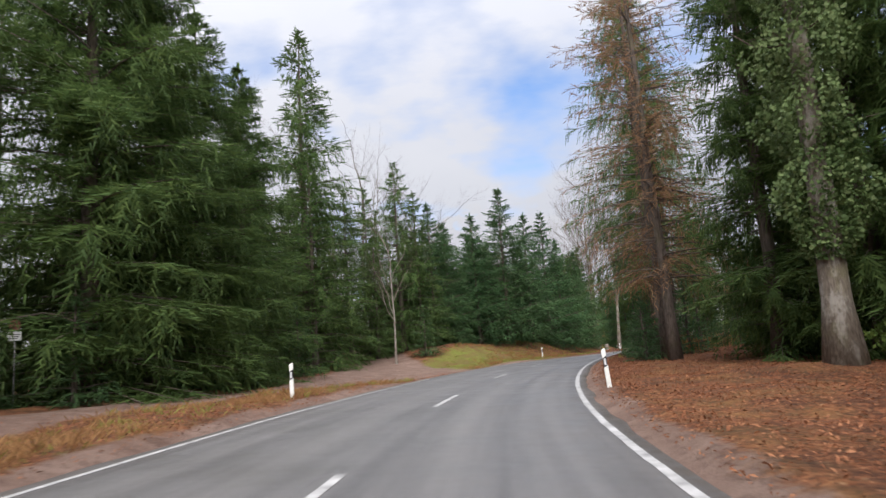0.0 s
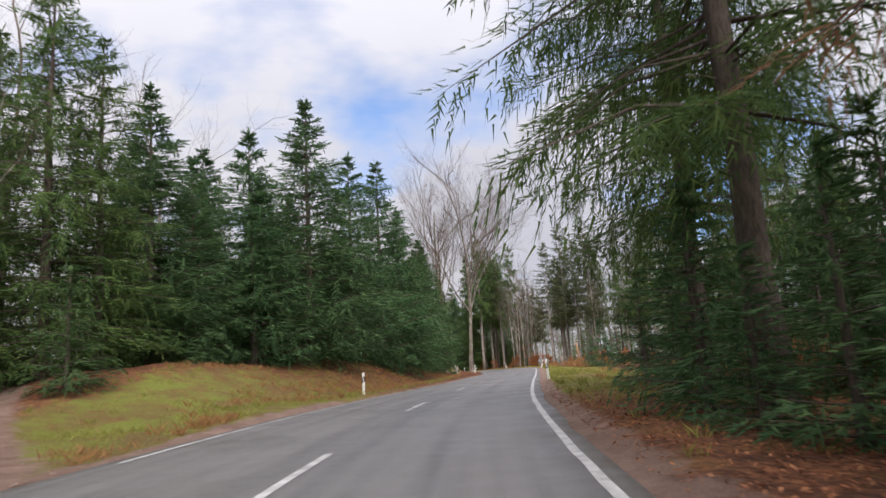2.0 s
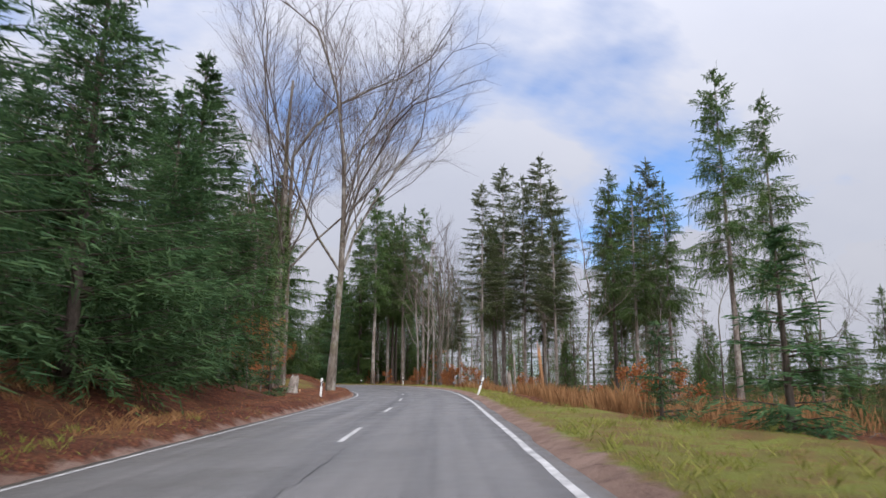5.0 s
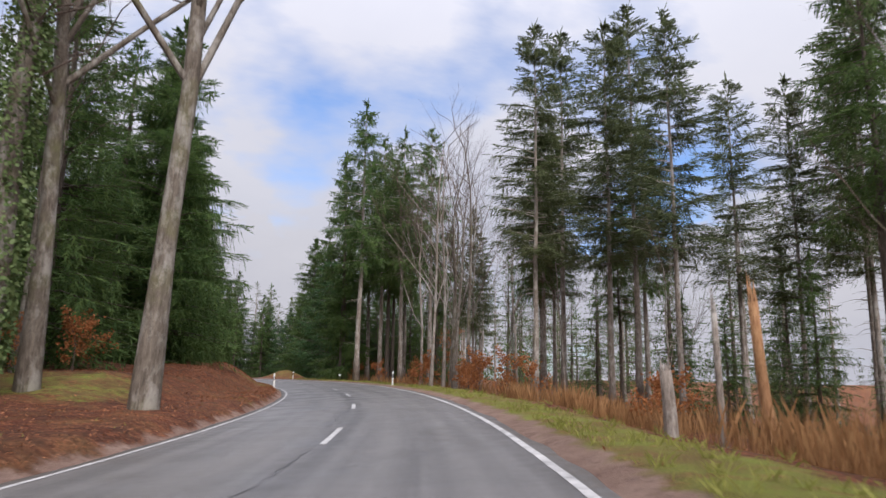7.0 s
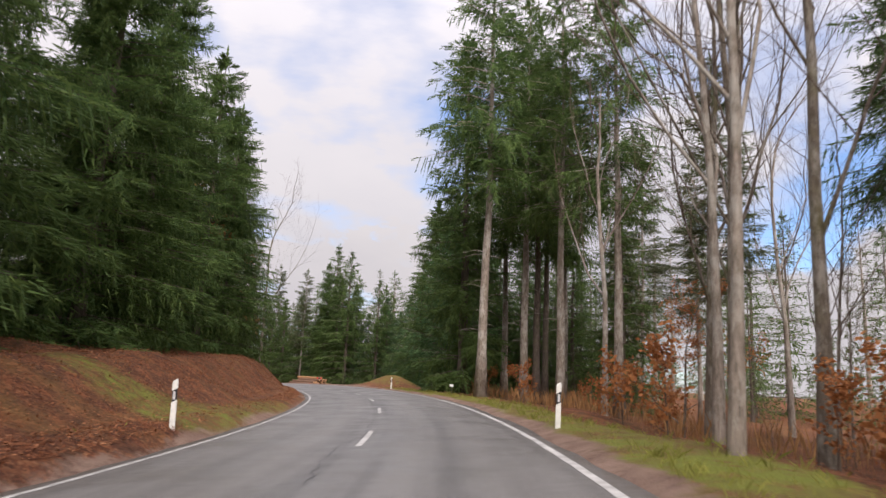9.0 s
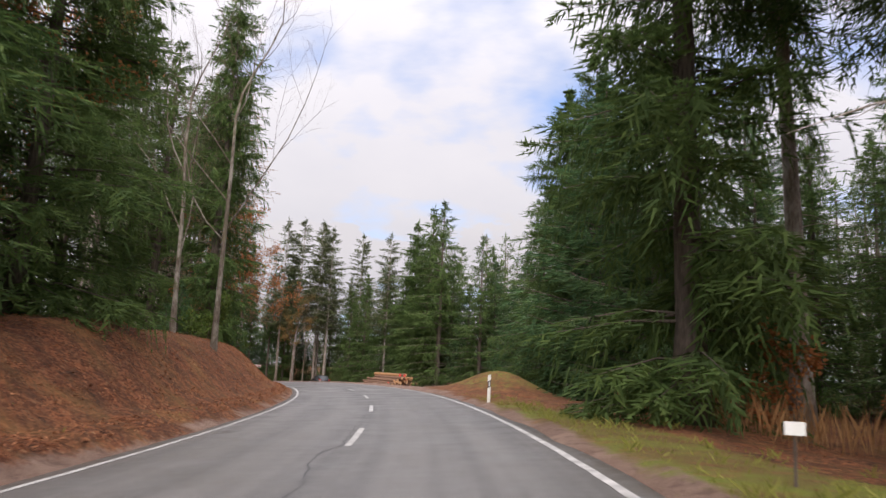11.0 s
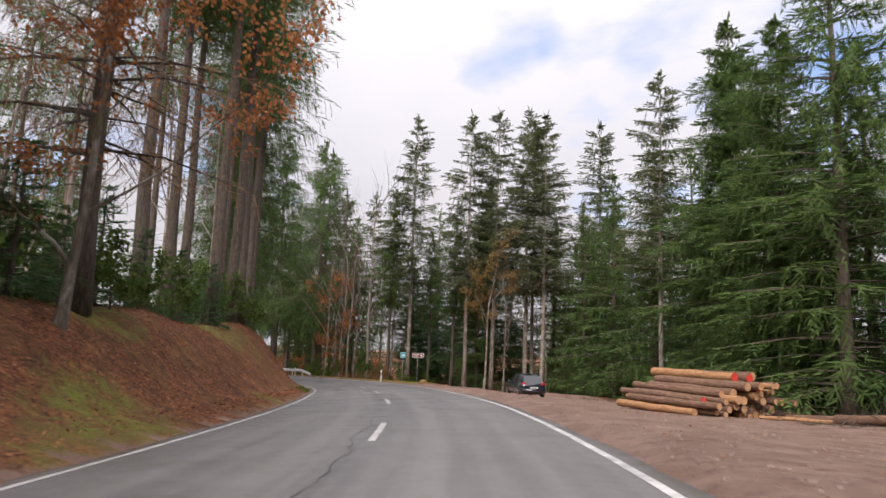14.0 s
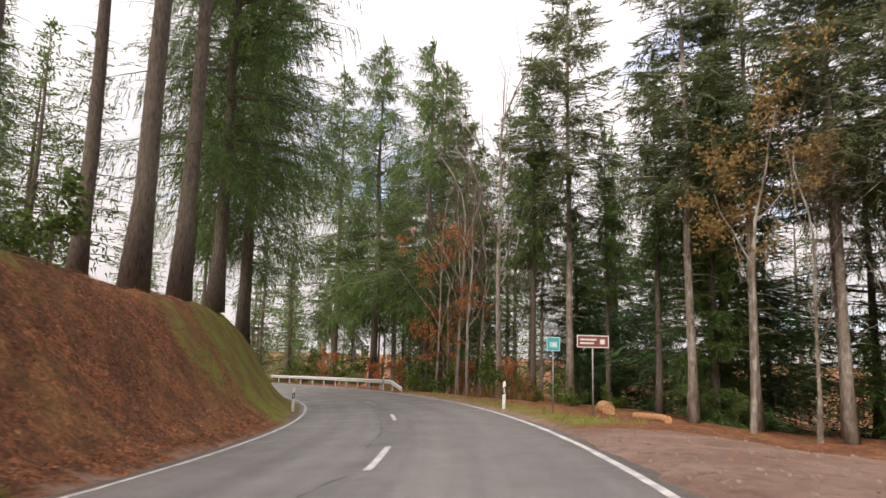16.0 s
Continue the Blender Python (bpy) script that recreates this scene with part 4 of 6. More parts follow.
# ---- single trees that stand out ----
for key, x, y, h in [
    # first bend
    ("near0", -13.6, 25.6, 27.5), ("spruce1", -16.0, 31.5, 24.0), ("near1", -12.4, 33.8, 20.5), ("spruce0", -12.2, 41.0, 18.3), ("spruce2", -10.6, 52.6, 28.5), ("spruce1", -9.6, 49.0, 17.5),
    ("spruce2", -8.2, 57.5, 15.5), ("spruce0", -7.6, 66.5, 17.0), ("spruce2", -11.5, 62.0, 18.0), ("spruce1", -6.4, 60.8, 12.5), ("spruce1", -4.2, 62.9, 18.4), ("bare0", -18.4, 60.7, 28.0), ("bare2", -13.5, 66.0, 27.5), ("bare1", -8.7, 70.9, 26.0), ("slim0", -4.4, 55.0, 12.6),
    ("narrow0", 11.6, 24.4, 21.0), ("brown0", 9.9, 30.4, 25.0), ("brown1", 11.0, 35.2, 26.0), ("weep1", 13.0, 43.0, 27.0), ("narrow1", 13.6, 21.6, 24.0), ("near1", 18.4, 17.0, 25.0), ("narrow0", 15.4, 18.6, 25.0), ("narrow1", 16.6, 25.0, 24.0), ("narrow0", 14.4, 27.6, 25.0), ("sapling1", 9.4, 33.4, 3.4), ("sapling0", 10.4, 36.6, 3.8), ("sapling0", 11.0, 39.2, 3.6), ("sapling1", 11.6, 42.8, 4.0), ("sapling1", 13.2, 38.2, 4.4), ("sapling0", 13.4, 45.6, 4.6), ("sapling1", 15.4, 42.4, 5.4), ("near1", -12.8, 29.6, 23.0), ("near0", -11.4, 38.0, 19.0),
    ("sapling1", 11.0, 40.8, 2.6), ("weep0", 16.6, 50.2, 25.0), ("narrow1", 20.8, 56.0, 13.0),
    ("spruce1", 35.2, 80.7, 11.5), ("spruce2", 31.0, 71.5, 9.5), ("spruce0", 27.9, 64.4, 8.0), ("spruce1", 25.6, 59.8, 7.8), ("young1", 33.0, 75.5, 8.5),
    # young row on the bank
    ("young0", 6.9, 78.6, 18.6), ("young1", 13.2, 89.9, 18.2), ("young2", 10.2, 84.3, 16.5), ("young2", 3.4, 75.0, 15.2), ("young0", 16.0, 96.4, 15.5), ("young1", 19.2, 103.5, 14.0), ("young0", 21.4, 110.0, 12.0),
    ("bare0", -4.0, 86.5, 26.8), ("bare2", -8.5, 84.4, 23.9), ("spruce1", -2.6, 64.3, 15.5),
    # clearing
    ("fir1", 43.4, 83.0, 22.4), ("tall2", 52.0, 89.0, 31.0), ("tall1", 46.5, 80.0, 24.0), ("fir0", 48.3, 92.0, 20.5), ("dead", 51.0, 97.0, 27.6), ("dead", 55.6, 97.4, 25.7), ("dead", 60.0, 98.8, 28.1), ("sapling0", 34.9, 94.1, 4.9), ("sapling1", 37.5, 101.8, 3.7),
    # firs along the straight
    ("fir0", 60.8, 161.4, 31.0), ("fir1", 63.6, 156.0, 31.5), ("fir2", 73.9, 157.1, 28.5), ("fir0", 70.0, 143.2, 28.3), ("tall2", 55.7, 127.2, 19.0), ("tall1", 58.7, 126.8, 19.6), ("fir2", 66.8, 140.6, 24.0), ("fir1", 61.3, 131.6, 15.4),
    ("tall1", 51.8, 191.5, 34.0), ("tall2", 56.0, 197.4, 32.3), ("tall0", 57.5, 199.6, 31.7), ("tall1", 57.1, 192.3, 31.6), ("tall2", 58.9, 187.2, 30.9),
    ("fir0", 53.2, 151.4, 24.4), ("fir1", 59.2, 152.6, 27.0), ("fir2", 60.1, 147.2, 25.6), ("bare1", 53.5, 162.8, 23.9), ("bare2", 54.2, 167.4, 23.3),
    ("bare1", 55.1, 170.4, 22.1), ("tall1", 56.4, 205.4, 31.7), ("tall2", 61.0, 204.0, 30.4), ("tall0", 59.0, 202.3, 30.4), ("slim0", 57.4, 185.5, 23.6),
    ("slim1", 49.6, 159.6, 21.0), ("slim1", 52.6, 165.4, 24.0), ("slim0", 54.8, 168.4, 22.0), ("rust0", 55.0, 172.0, 6.0),
    ("beech1", 29.9, 139.2, 37.0), ("bare0", 27.9, 146.8, 25.2), ("spruce0", 27.0, 155.8, 20.5), ("near1", 32.4, 163.5, 24.5),
    ("near0", 31.2, 170.1, 23.4), ("near1", 32.9, 178.0, 22.2), ("near0", 32.6, 186.5, 23.0), ("near1", 33.4, 196.5, 22.0), ("rust0", 29.9, 206.8, 15.8),
    ("bare0", 35.6, 214.4, 20.0), ("bare1", 31.5, 219.5, 20.0), ("narrow1", 29.2, 230.0, 25.0), ("near0", 33.8, 203.6, 20.5),
    # bank before the last bend
    ("tall0", 28.0, 233.2, 30.0), ("brown0", 23.4, 250.0, 27.1), ("brown0", 25.0, 241.6, 28.0),
    ("rust0", 25.2, 248.2, 11.9), ("rust0", 24.0, 244.5, 14.2), ("rust0", 26.8, 238.6, 13.0),
    ("mast0", 2.3, 283.1, 37.0), ("mast1", 0.4, 286.0, 33.0), ("weep0", -3.2, 290.2, 31.0), ("mast1", 4.2, 277.6, 34.0), ("mast0", -0.4, 282.6, 29.0), ("mast0", 14.9, 264.6, 33.0), ("mast1", 11.9, 269.7, 34.0), ("mast0", 9.5, 273.6, 33.0), ("mast1", 13.1, 263.6, 31.0), ("mast0", 11.0, 266.6, 30.0), ("mast1", 16.4, 258.4, 32.0), ("mast0", -10.2, 293.4, 27.0), ("weep0", -11.5, 298.2, 32.0), ("weep1", -16.9, 302.6, 32.0),
    # lay-by and round the signs
    ("spruce0", 39.7, 304.0, 33.4), ("fir2", 34.3, 286.8, 24.0), ("fir0", 3.8, 311.9, 33.5), ("fir1", 12.9, 306.4, 31.0), ("fir2", 15.6, 307.2, 31.6), ("fir0", 19.6, 305.9, 31.0),
    ("fir1", 27.0, 306.1, 28.4), ("tall2", 45.0, 317.6, 30.0), ("tall0", 10.3, 309.4, 22.0), ("oak0", 16.4, 302.6, 16.4), ("fir2", 19.0, 311.0, 32.0), ("fir1", 22.0, 303.4, 29.0), ("bare0", 19.2, 299.8, 14.5),
    ("narrow0", 13.4, 309.0, 20.0), ("bare1", 21.7, 306.6, 18.5), ("spruce1", 33.6, 291.0, 20.5), ("near1", 38.6, 281.6, 24.6), ("near0", 41.0, 276.0, 21.0), ("spruce0", 30.0, 295.0, 19.0), ("spruce0", 43.0, 271.0, 25.0),
    ("spruce1", 24.8, 309.5, 21.0), ("spruce0", 29.0, 302.0, 19.0), ("spruce0", 20.0, 317.0, 22.0), ("spruce1", 24.0, 319.0, 22.0), ("spruce1", 27.5, 313.0, 20.0), ("spruce2", 22.4, 313.4, 14.0), ("spruce2", 31.0, 318.0, 24.0), ("near0", 54.4, 241.0, 27.0), ("near1", 55.6, 235.0, 27.0), ("spruce0", 53.4, 247.5, 20.0),
    ("rust0", -8.6, 316.0, 15.0), ("slim0", -9.4, 318.4, 23.8), ("slim1", -12.0, 319.0, 21.0), ("weep1", -17.2, 324.4, 37.0), ("weep0", -25.8, 326.6, 40.0), ("weep1", -34.5, 329.5, 40.0), ("weep0", -20.5, 331.0, 38.0), ("slim0", -6.4, 315.4, 20.0), ("bare2", -7.0, 318.0, 20.0), ("spruce2", -11.0, 324.0, 24.5), ("fir1", -1.2, 317.6, 20.0),
]:
    plant(key, x, y, h)
plant("beech0", 33.3, 136.2, 40.0, turn=0, lean=(0, 3.5))

# low green growth along the crest of the bank
for s_, u_, key, h in [(247.5, 7.9, "sapling0", 3.6), (251.5, 8.3, "sapling1", 4.2), (256.0, 7.8, "bush0", 3.0), (260.5, 8.4, "sapling0", 3.8), (265.0, 8.0, "bush0", 2.8), (269.5, 8.8, "bush0", 2.6), (274.0, 8.6, "bush0", 3.0),
                       (279.0, 8.4, "sapling1", 3.2), (284.0, 8.6, "bush0", 3.2), (288.5, 8.2, "bush0", 3.0), (293.0, 8.0, "sapling0", 3.0), (297.0, 7.8, "bush0", 2.4)]:
    plant(key, *(float(v) for v in at_road(s_, u_)), h)

# ---- rows and stands ----
BACK = Mesh()
BACK_SLOTS = [NEEDLES, NEEDLES_FIR, BARK, BARK_PALE]
ARRAYS = {}


def plant_far(key, x, y, height):
    """Adds one tree of the wood behind to its joined mesh."""
    if key not in ARRAYS:
        rows = []
        for pn, me in KINDS[key][1]:
            rows.append((np.array([v.co[:] for v in me.vertices]), [tuple(f.vertices) for f in me.polygons], BACK_SLOTS.index(me.materials[0])))
        ARRAYS[key] = rows
    rows = ARRAYS[key]
    sc = height / max(r[0][:, 2].max() for r in rows)
    a = lay.uniform(0, 6.28)
    rot = np.array([[math.cos(a), -math.sin(a), 0], [math.sin(a), math.cos(a), 0], [0, 0, 1]]) * sc
    at = np.array([x, y, float(ground_z(x, y)[0]) - 0.1])
    for v, f, slot in rows:
        BACK.add(v @ rot.T + at, f, slot)
    PLACED.append((x, y))


def stand(keys, s0, s1, u0, u1, n, h0, h1, gap=2.4, weights=None, group=""):
    """Trees strewn over a stretch beside the road, none too close to another."""
    made, tries = 0, 0
    while made < n and tries < n * 30:
        tries += 1
        s, u = lay.uniform(s0, s1), lay.uniform(u0, u1)
        x, y = (float(v) for v in at_road(s, u))
        if abs(float(road_coords(x, y)[1][0])) < min(abs(u0), abs(u1)) - 0.5:
            continue
        if TRACK_W(np.array([s]), np.array([u]))[0] > 0.2:
            continue
        if any((x - a) ** 2 + (y - b) ** 2 < gap * gap for a, b in PLACED):
            continue
        key = keys[int(lay.choice(len(keys), p=weights))]
        if key.startswith("far"):
            plant_far(key, x, y, lay.uniform(h0, h1))
        else:
            plant(key, x, y, lay.uniform(h0, h1), group=group)
        made += 1


FSP, FFI = ["farspruce0", "farspruce1"], ["farfir0", "farfir1"]
SPR, YNG, FIR, TAL, BRN, BAR = ["spruce0", "spruce1", "spruce2"], ["young0", "young1", "young2"], ["fir0", "fir1", "fir2"], ["tall0", "tall1", "tall2"], ["brown0", "brown1"], ["bare0", "bare1", "bare2"]
SLM = ["slim0", "slim1"]
stand(SPR, -10, 28, 15.5, 22.7, 7, 18.7, 26.0, 3.6)
stand(FSP, -17, 59, 20.0, 55.0, 30, 16.7, 23.9, 4.3)
stand(SPR, 31, 61, 17.4, 23.9, 6, 14.0, 18.0, 3.6)
stand(YNG, 61, 116, 14.8, 19.0, 11, 12.0, 16.5, 3.2)
stand(FSP, 61, 116, 19.0, 28.0, 14, 13.4, 18.3, 3.8)
stand(FSP + ["bare2"], 59, 121, 28.0, 56.0, 16, 15.8, 21.9, 4.4)
stand(SPR + BAR, 113, 155, 13.5, 22.7, 11, 12.6, 20.2, 3.8)
stand(SPR, 153, 218, 12.5, 18.3, 12, 17.0, 23.5, 3.7)
stand(FSP, 121, 243, 18.5, 59.9, 44, 19.5, 26.0, 4.9)
stand(TAL + SPR, 225, 262, 13.5, 21.1, 5, 23.8, 30.4, 3.6)
stand(SLM, 262, 318, 10.0, 20.0, 8, 18.0, 24.0, 2.0)
stand(["mast0", "mast1"], 262, 323, 15.2, 31.7, 4, 29.0, 35.0, 4.6)
stand(FSP, 243, 280, 34.0, 79.2, 10, 14.0, 20.0, 4.8)
stand(SPR, -7, 22, -22.5, -14.5, 4, 18.7, 25.9, 3.6)
stand(SLM, 20, 55, -30.0, -15.0, 8, 16.0, 22.0, 2.4)
stand(FSP, -17, 14, -50.0, -22.5, 9, 17.9, 25.1, 4.5)
stand(TAL, 40, 61, -21.6, -14.6, 3, 18.0, 26.4, 3.4)
stand(YNG + SPR, 58, 66, -21.0, -13.5, 5, 6.5, 9.0, 2.6)
stand(FFI + SLM, 76, 121, -73.6, -26.5, 16, 16.0, 22.0, 3.7)
stand(FIR + TAL + SLM, 124, 213, -28.3, -14.2, 15, 18.0, 27.0, 3.3)
stand(FFI + FSP, 170, 232, -67.3, -30.5, 14, 16.8, 24.6, 4.4)
stand(SPR, 202, 228, -26.4, -16.2, 8, 13.0, 18.0, 3.7)
stand(YNG + SPR, 226, 240, -24.0, -15.0, 7, 16.0, 24.0, 3.3)
stand(SPR + YNG, 238, 292, -25.7, -20.6, 17, 12.2, 18.8, 3.2)
stand(FSP + FFI, 224, 305, -73.9, -26.7, 34, 18.5, 27.7, 4.8)
stand(SPR + FIR + YNG, 299, 338, -30.0, -16.2, 8, 14.8, 26.4, 3.5)
stand(FIR + TAL + SLM + SLM, 322, 372, -22.0, -8.5, 13, 18.0, 30.0, 2.4)
stand(FSP + FFI, 299, 400, -79.2, -26.5, 15, 17.2, 28.4, 4.5)
stand(FSP + TAL, 323, 386, 10.9, 39.6, 8, 22.5, 30.4, 4.2)

stand(FSP, 165, 218, -42.0, -22.0, 8, 11.0, 15.0, 4.0)
stand(SPR, 118, 190, -32.0, -15.0, 9, 5.0, 10.0, 3.4)
stand(SPR, 116, 185, -60.0, -27.0, 13, 8.0, 14.0, 4.0)
stand(BAR + SLM, 118, 190, -30.0, -13.0, 12, 10.0, 18.0, 2.6)
stand(FSP, 300, 400, 24.0, 60.0, 14, 18.0, 26.0, 4.5)
stand(FSP, 366, 420, -40.0, -4.0, 14, 18.0, 26.0, 4.0)

for n_, x0, x1, y0, y1 in ((24, -100, -46, 300, 385), (10, -46, -18, 338, 372)):
    for _ in range(n_):
        plant_far(FSP[int(lay.integers(0, 2))], lay.uniform(x0, x1), lay.uniform(y0, y1), lay.uniform(18, 26))

# ---- undergrowth ----
stand(["bush1", "sapling0", "sapling1"], 40, 66, -13.8, -9.4, 16, 1.8, 4.2, 1.5)
stand(["sapling0", "young0"], 57, 66, -17.0, -13.5, 7, 4.0, 8.5, 1.8)
stand(["bush0", "sapling1"], 17, 40, -15.5, -11.0, 7, 1.7, 3.3, 1.8)
stand(["rust1"], 70, 92, -17.0, -10.5, 12, 0.7, 1.3, 1.3)
stand(["bush1", "rust1"], 73, 116, -24.5, -13.5, 16, 1.3, 2.4, 1.8)
stand(["bush1", "bush1", "bush1", "rust1"], 111, 213, -15.1, -8.8, 64, 1.4, 3.2, 1.3)
stand(["rust1"], 158, 182, -9.6, -7.2, 7, 1.8, 3.4, 1.4)
stand(["rust1", "bush1"], 116, 155, 9.3, 15.1, 12, 1.5, 2.9, 1.7)
stand(["sapling0", "sapling1"], -5, 58, 11.8, 15.5, 14, 2.0, 5.0, 2.0)
stand(["sapling0", "sapling1", "bush0", "bush0"], 228, 296, 8.6, 12.0, 32, 1.8, 4.2, 1.4)
stand(["bush1", "bush0"], 318, 349, -15.2, -9.2, 24, 1.3, 3.3, 1.6)
stand(["bush0", "bush0", "sapling0", "rust1", "bush1"], 318, 372, -14.0, -6.6, 34, 2.0, 5.0, 1.5)

# end of the young row, rust-brown and green growth before the beeches, a tall spruce by the last mast trees
for i, (key, x, y, h) in enumerate([("young1", 22.4, 117.0, 17.0), ("young2", 20.0, 121.5, 16.0), ("rust0", 26.2, 127.6, 5.0), ("sapling0", 27.2, 124.4, 3.6), ("rust0", 27.6, 133.0, 5.5), ("sapling1", 25.6, 131.0, 5.0), ("narrow0", 52.5, 203.0, 31.0), ("sapling0", 15.4, 51.4, 3.6), ("sapling1", 17.6, 53.2, 4.4)]):
    plant(key, x, y, h, turn=70 * i)

tagged(new("background_woods", BACK.make("background_woods", BACK_SLOTS)), "dense conifers standing behind the first rows", "woods", kind="stuff")

# ---- woods in the distance ----
def far_woods():
    """Distant conifers, joined into one sheet."""
    base = []
    for i in range(3):
        t_, c_ = conifer_meshes(height=10, crown_from=0.03, radius=2.3, whorls=10, per_whorl=5, fronds=9, needles=NEEDLES_FIR, trunk_mat=BARK, taper=0.7, size=3.2)
        base.append((np.array([v.co[:] for v in c_.vertices]), [tuple(p.vertices) for p in c_.polygons]))
    mesh = Mesh()
    made = 0
    while made < 380:
        a, d = rng.uniform(0, 2 * math.pi), rng.uniform(90, 260)
        x, y = 20 + d * math.cos(a) * 0.8, 150 + d * math.sin(a) * 1.15
        if np.min(np.hypot(LINE[:, 0] - x, LINE[:, 1] - y)) < 50:
            continue
        v, f = base[made % 3]
        h = rng.uniform(1.4, 2.3) * (0.5 if x > 60 else 1.0)
        a = rng.uniform(0, 6.28)
        rot = np.array([[math.cos(a), -math.sin(a), 0], [math.sin(a), math.cos(a), 0], [0, 0, 1]])
        mesh.add(v @ rot.T * h + np.array([x, y, float(ground_z(x, y)[0])]), f)
        made += 1
    tagged(new("far_woods", mesh.make("far_woods", [NEEDLES_FIR])), "dense dark conifer woods in the distance", "woods", kind="stuff")


far_woods()


# ---- things beside the road ----
WHITE_POST = plain("white plastic", (0.72, 0.72, 0.69), 0.45, grain=0.10, scale=6.0)
BLACK_BAND = plain("black plastic", (0.02, 0.02, 0.022), 0.5)
REFLECTOR = plain("reflector", (0.75, 0.76, 0.78), 0.2, 0.3, grain=0.05)
STEEL = plain("galvanised steel", (0.66, 0.66, 0.65), 0.5, 0.45, grain=0.12)
POLE = plain("weathered zinc pole", (0.30, 0.30, 0.29), 0.6, 0.3, grain=0.2)
PANEL_WHITE = plain("pale sign sheet", (0.68, 0.69, 0.68), 0.4, grain=0.08)
TEAL = plain("teal sign sheet", (0.05, 0.36, 0.36), 0.4, grain=0.08)
BROWN_SIGN = plain("brown sign sheet", (0.22, 0.075, 0.055), 0.4, grain=0.1)
PALE_BLUE = plain("pale blue sign print", (0.35, 0.62, 0.66), 0.4, grain=0.05)


def post_ring(w, d, z, tilt=0.0):
    """Outline of a marker post: flat towards the road, rounded behind."""
    pts = [(-w, -d * 0.55), (-w * 0.8, -d * 0.95), (w * 0.8, -d * 0.95), (w, -d * 0.55), (w * 0.72, d * 0.6), (w * 0.3, d), (-w * 0.3, d), (-w * 0.72, d * 0.6)]
    return [(x, y, z + tilt * x) for x, y in pts]


def lofted(rings, cap=True):
    m, n = Mesh(), len(rings[0])
    f = [(i * n + j, i * n + (j + 1) % n, (i + 1) * n + (j + 1) % n, (i + 1) * n + j) for i in range(len(rings) - 1) for j in range(n)]
    if cap:
        f += [tuple(range(n))[::-1], tuple((len(rings) - 1) * n + j for j in range(n))]
    m.add([p for r in rings for p in r], f)
    return m


def marker_post(x, y, turn, lean=(0, 0), z=None):
    """White plastic roadside marker post with a slanted black band and a reflector."""
    z = float(ground_z(x, y)[0]) if z is None else z
    m = pose(x, y, z - 0.12, lean[0], lean[1], turn)
    text = "white plastic roadside marker post with slanted black band"
    if "post" in FIRST:
        ob = copy_thing(FIRST["post"], m)
        return tagged(ob, text + (", leaning" if lean != (0, 0) else ""), "marker post", "marker posts along the road")
    ob = thing("marker_post", m, text, "marker post", "marker posts along the road")
    W, D, T = 0.062, 0.055, 0.55
    part("lower_body", lofted([post_ring(W, D, 0), post_ring(W, D, 0.66, T)]).make("lower_body", [WHITE_POST]), ob)
    part("black_band", lofted([post_ring(W * 0.86, D * 0.86, 0.66, T), post_ring(W * 0.86, D * 0.86, 0.91, T)]).make("black_band", [BLACK_BAND]), ob, "black band")
    part("upper_body", lofted([post_ring(W, D, 0.91, T), post_ring(W, D, 1.06, 0.1), post_ring(W * 0.7, D * 0.7, 1.12, 0.5)]).make("upper_body", [WHITE_POST]), ob)
    for sgn in (-1, 1):
        r = Mesh()
        r.box((-0.026, -0.008, 0.70), (0.026, 0.008, 0.87))
        r.v[0][:, 1] += sgn * D * 0.86
        part("reflector", r.make("reflector", [REFLECTOR]), ob, "silvery reflector")
    FIRST["post"] = ob
    return ob


def along(x, y):
    s = float(road_coords(x, y)[0][0])
    tx, ty = np.interp(s, ARC, TANGENT[:, 0]), np.interp(s, ARC, TANGENT[:, 1])
    return math.degrees(math.atan2(-tx, ty))


for x, y, lean in POSTS:
    marker_post(x, y, along(x, y), lean)


def pole_sign(name, x, y, pole, w, h, sheet, label, print_=None, frame_mat=None, facing=None, extra=None):
    """A sheet on a steel pole that faces the traffic."""
    z = float(ground_z(x, y)[0])
    ob = thing(name, pose(x, y, z - 0.2, 0, 0, along(x, y) if facing is None else facing), label, "road sign")
    p = Mesh()
    p.tube([(0, 0.03, 0), (0, 0.03, pole + 0.2)], [0.026, 0.026], 8)
    part("pole", p.make("pole", [POLE], True), ob, "grey steel pole")
    b = Mesh()
    z0 = pole + 0.2 - h
    b.box((-w / 2, -0.012, z0), (w / 2, 0.0, z0 + h))
    part("sign_panel", b.make("sign_panel", [frame_mat or sheet]), ob)
    f = Mesh()
    e = 0.03
    f.box((-w / 2 + e, -0.017, z0 + e), (w / 2 - e, -0.0125, z0 + h - e))
    part("sign_face", f.make("sign_face", [sheet]), ob)
    for bx0, bz0, bx1, bz1, mt in print_ or ():
        g = Mesh()
        g.box((bx0, -0.021, z0 + bz0), (bx1, -0.0175, z0 + bz1))
        part("print", g.make("print", [mt]), ob)
    for k_ in (0.25, 0.75):
        c = Mesh()
        c.box((-0.05, 0.0, z0 + h * k_ - 0.02), (0.05, 0.065, z0 + h * k_ + 0.02))
        part("clamp", c.make("clamp", [STEEL]), ob)
    return ob


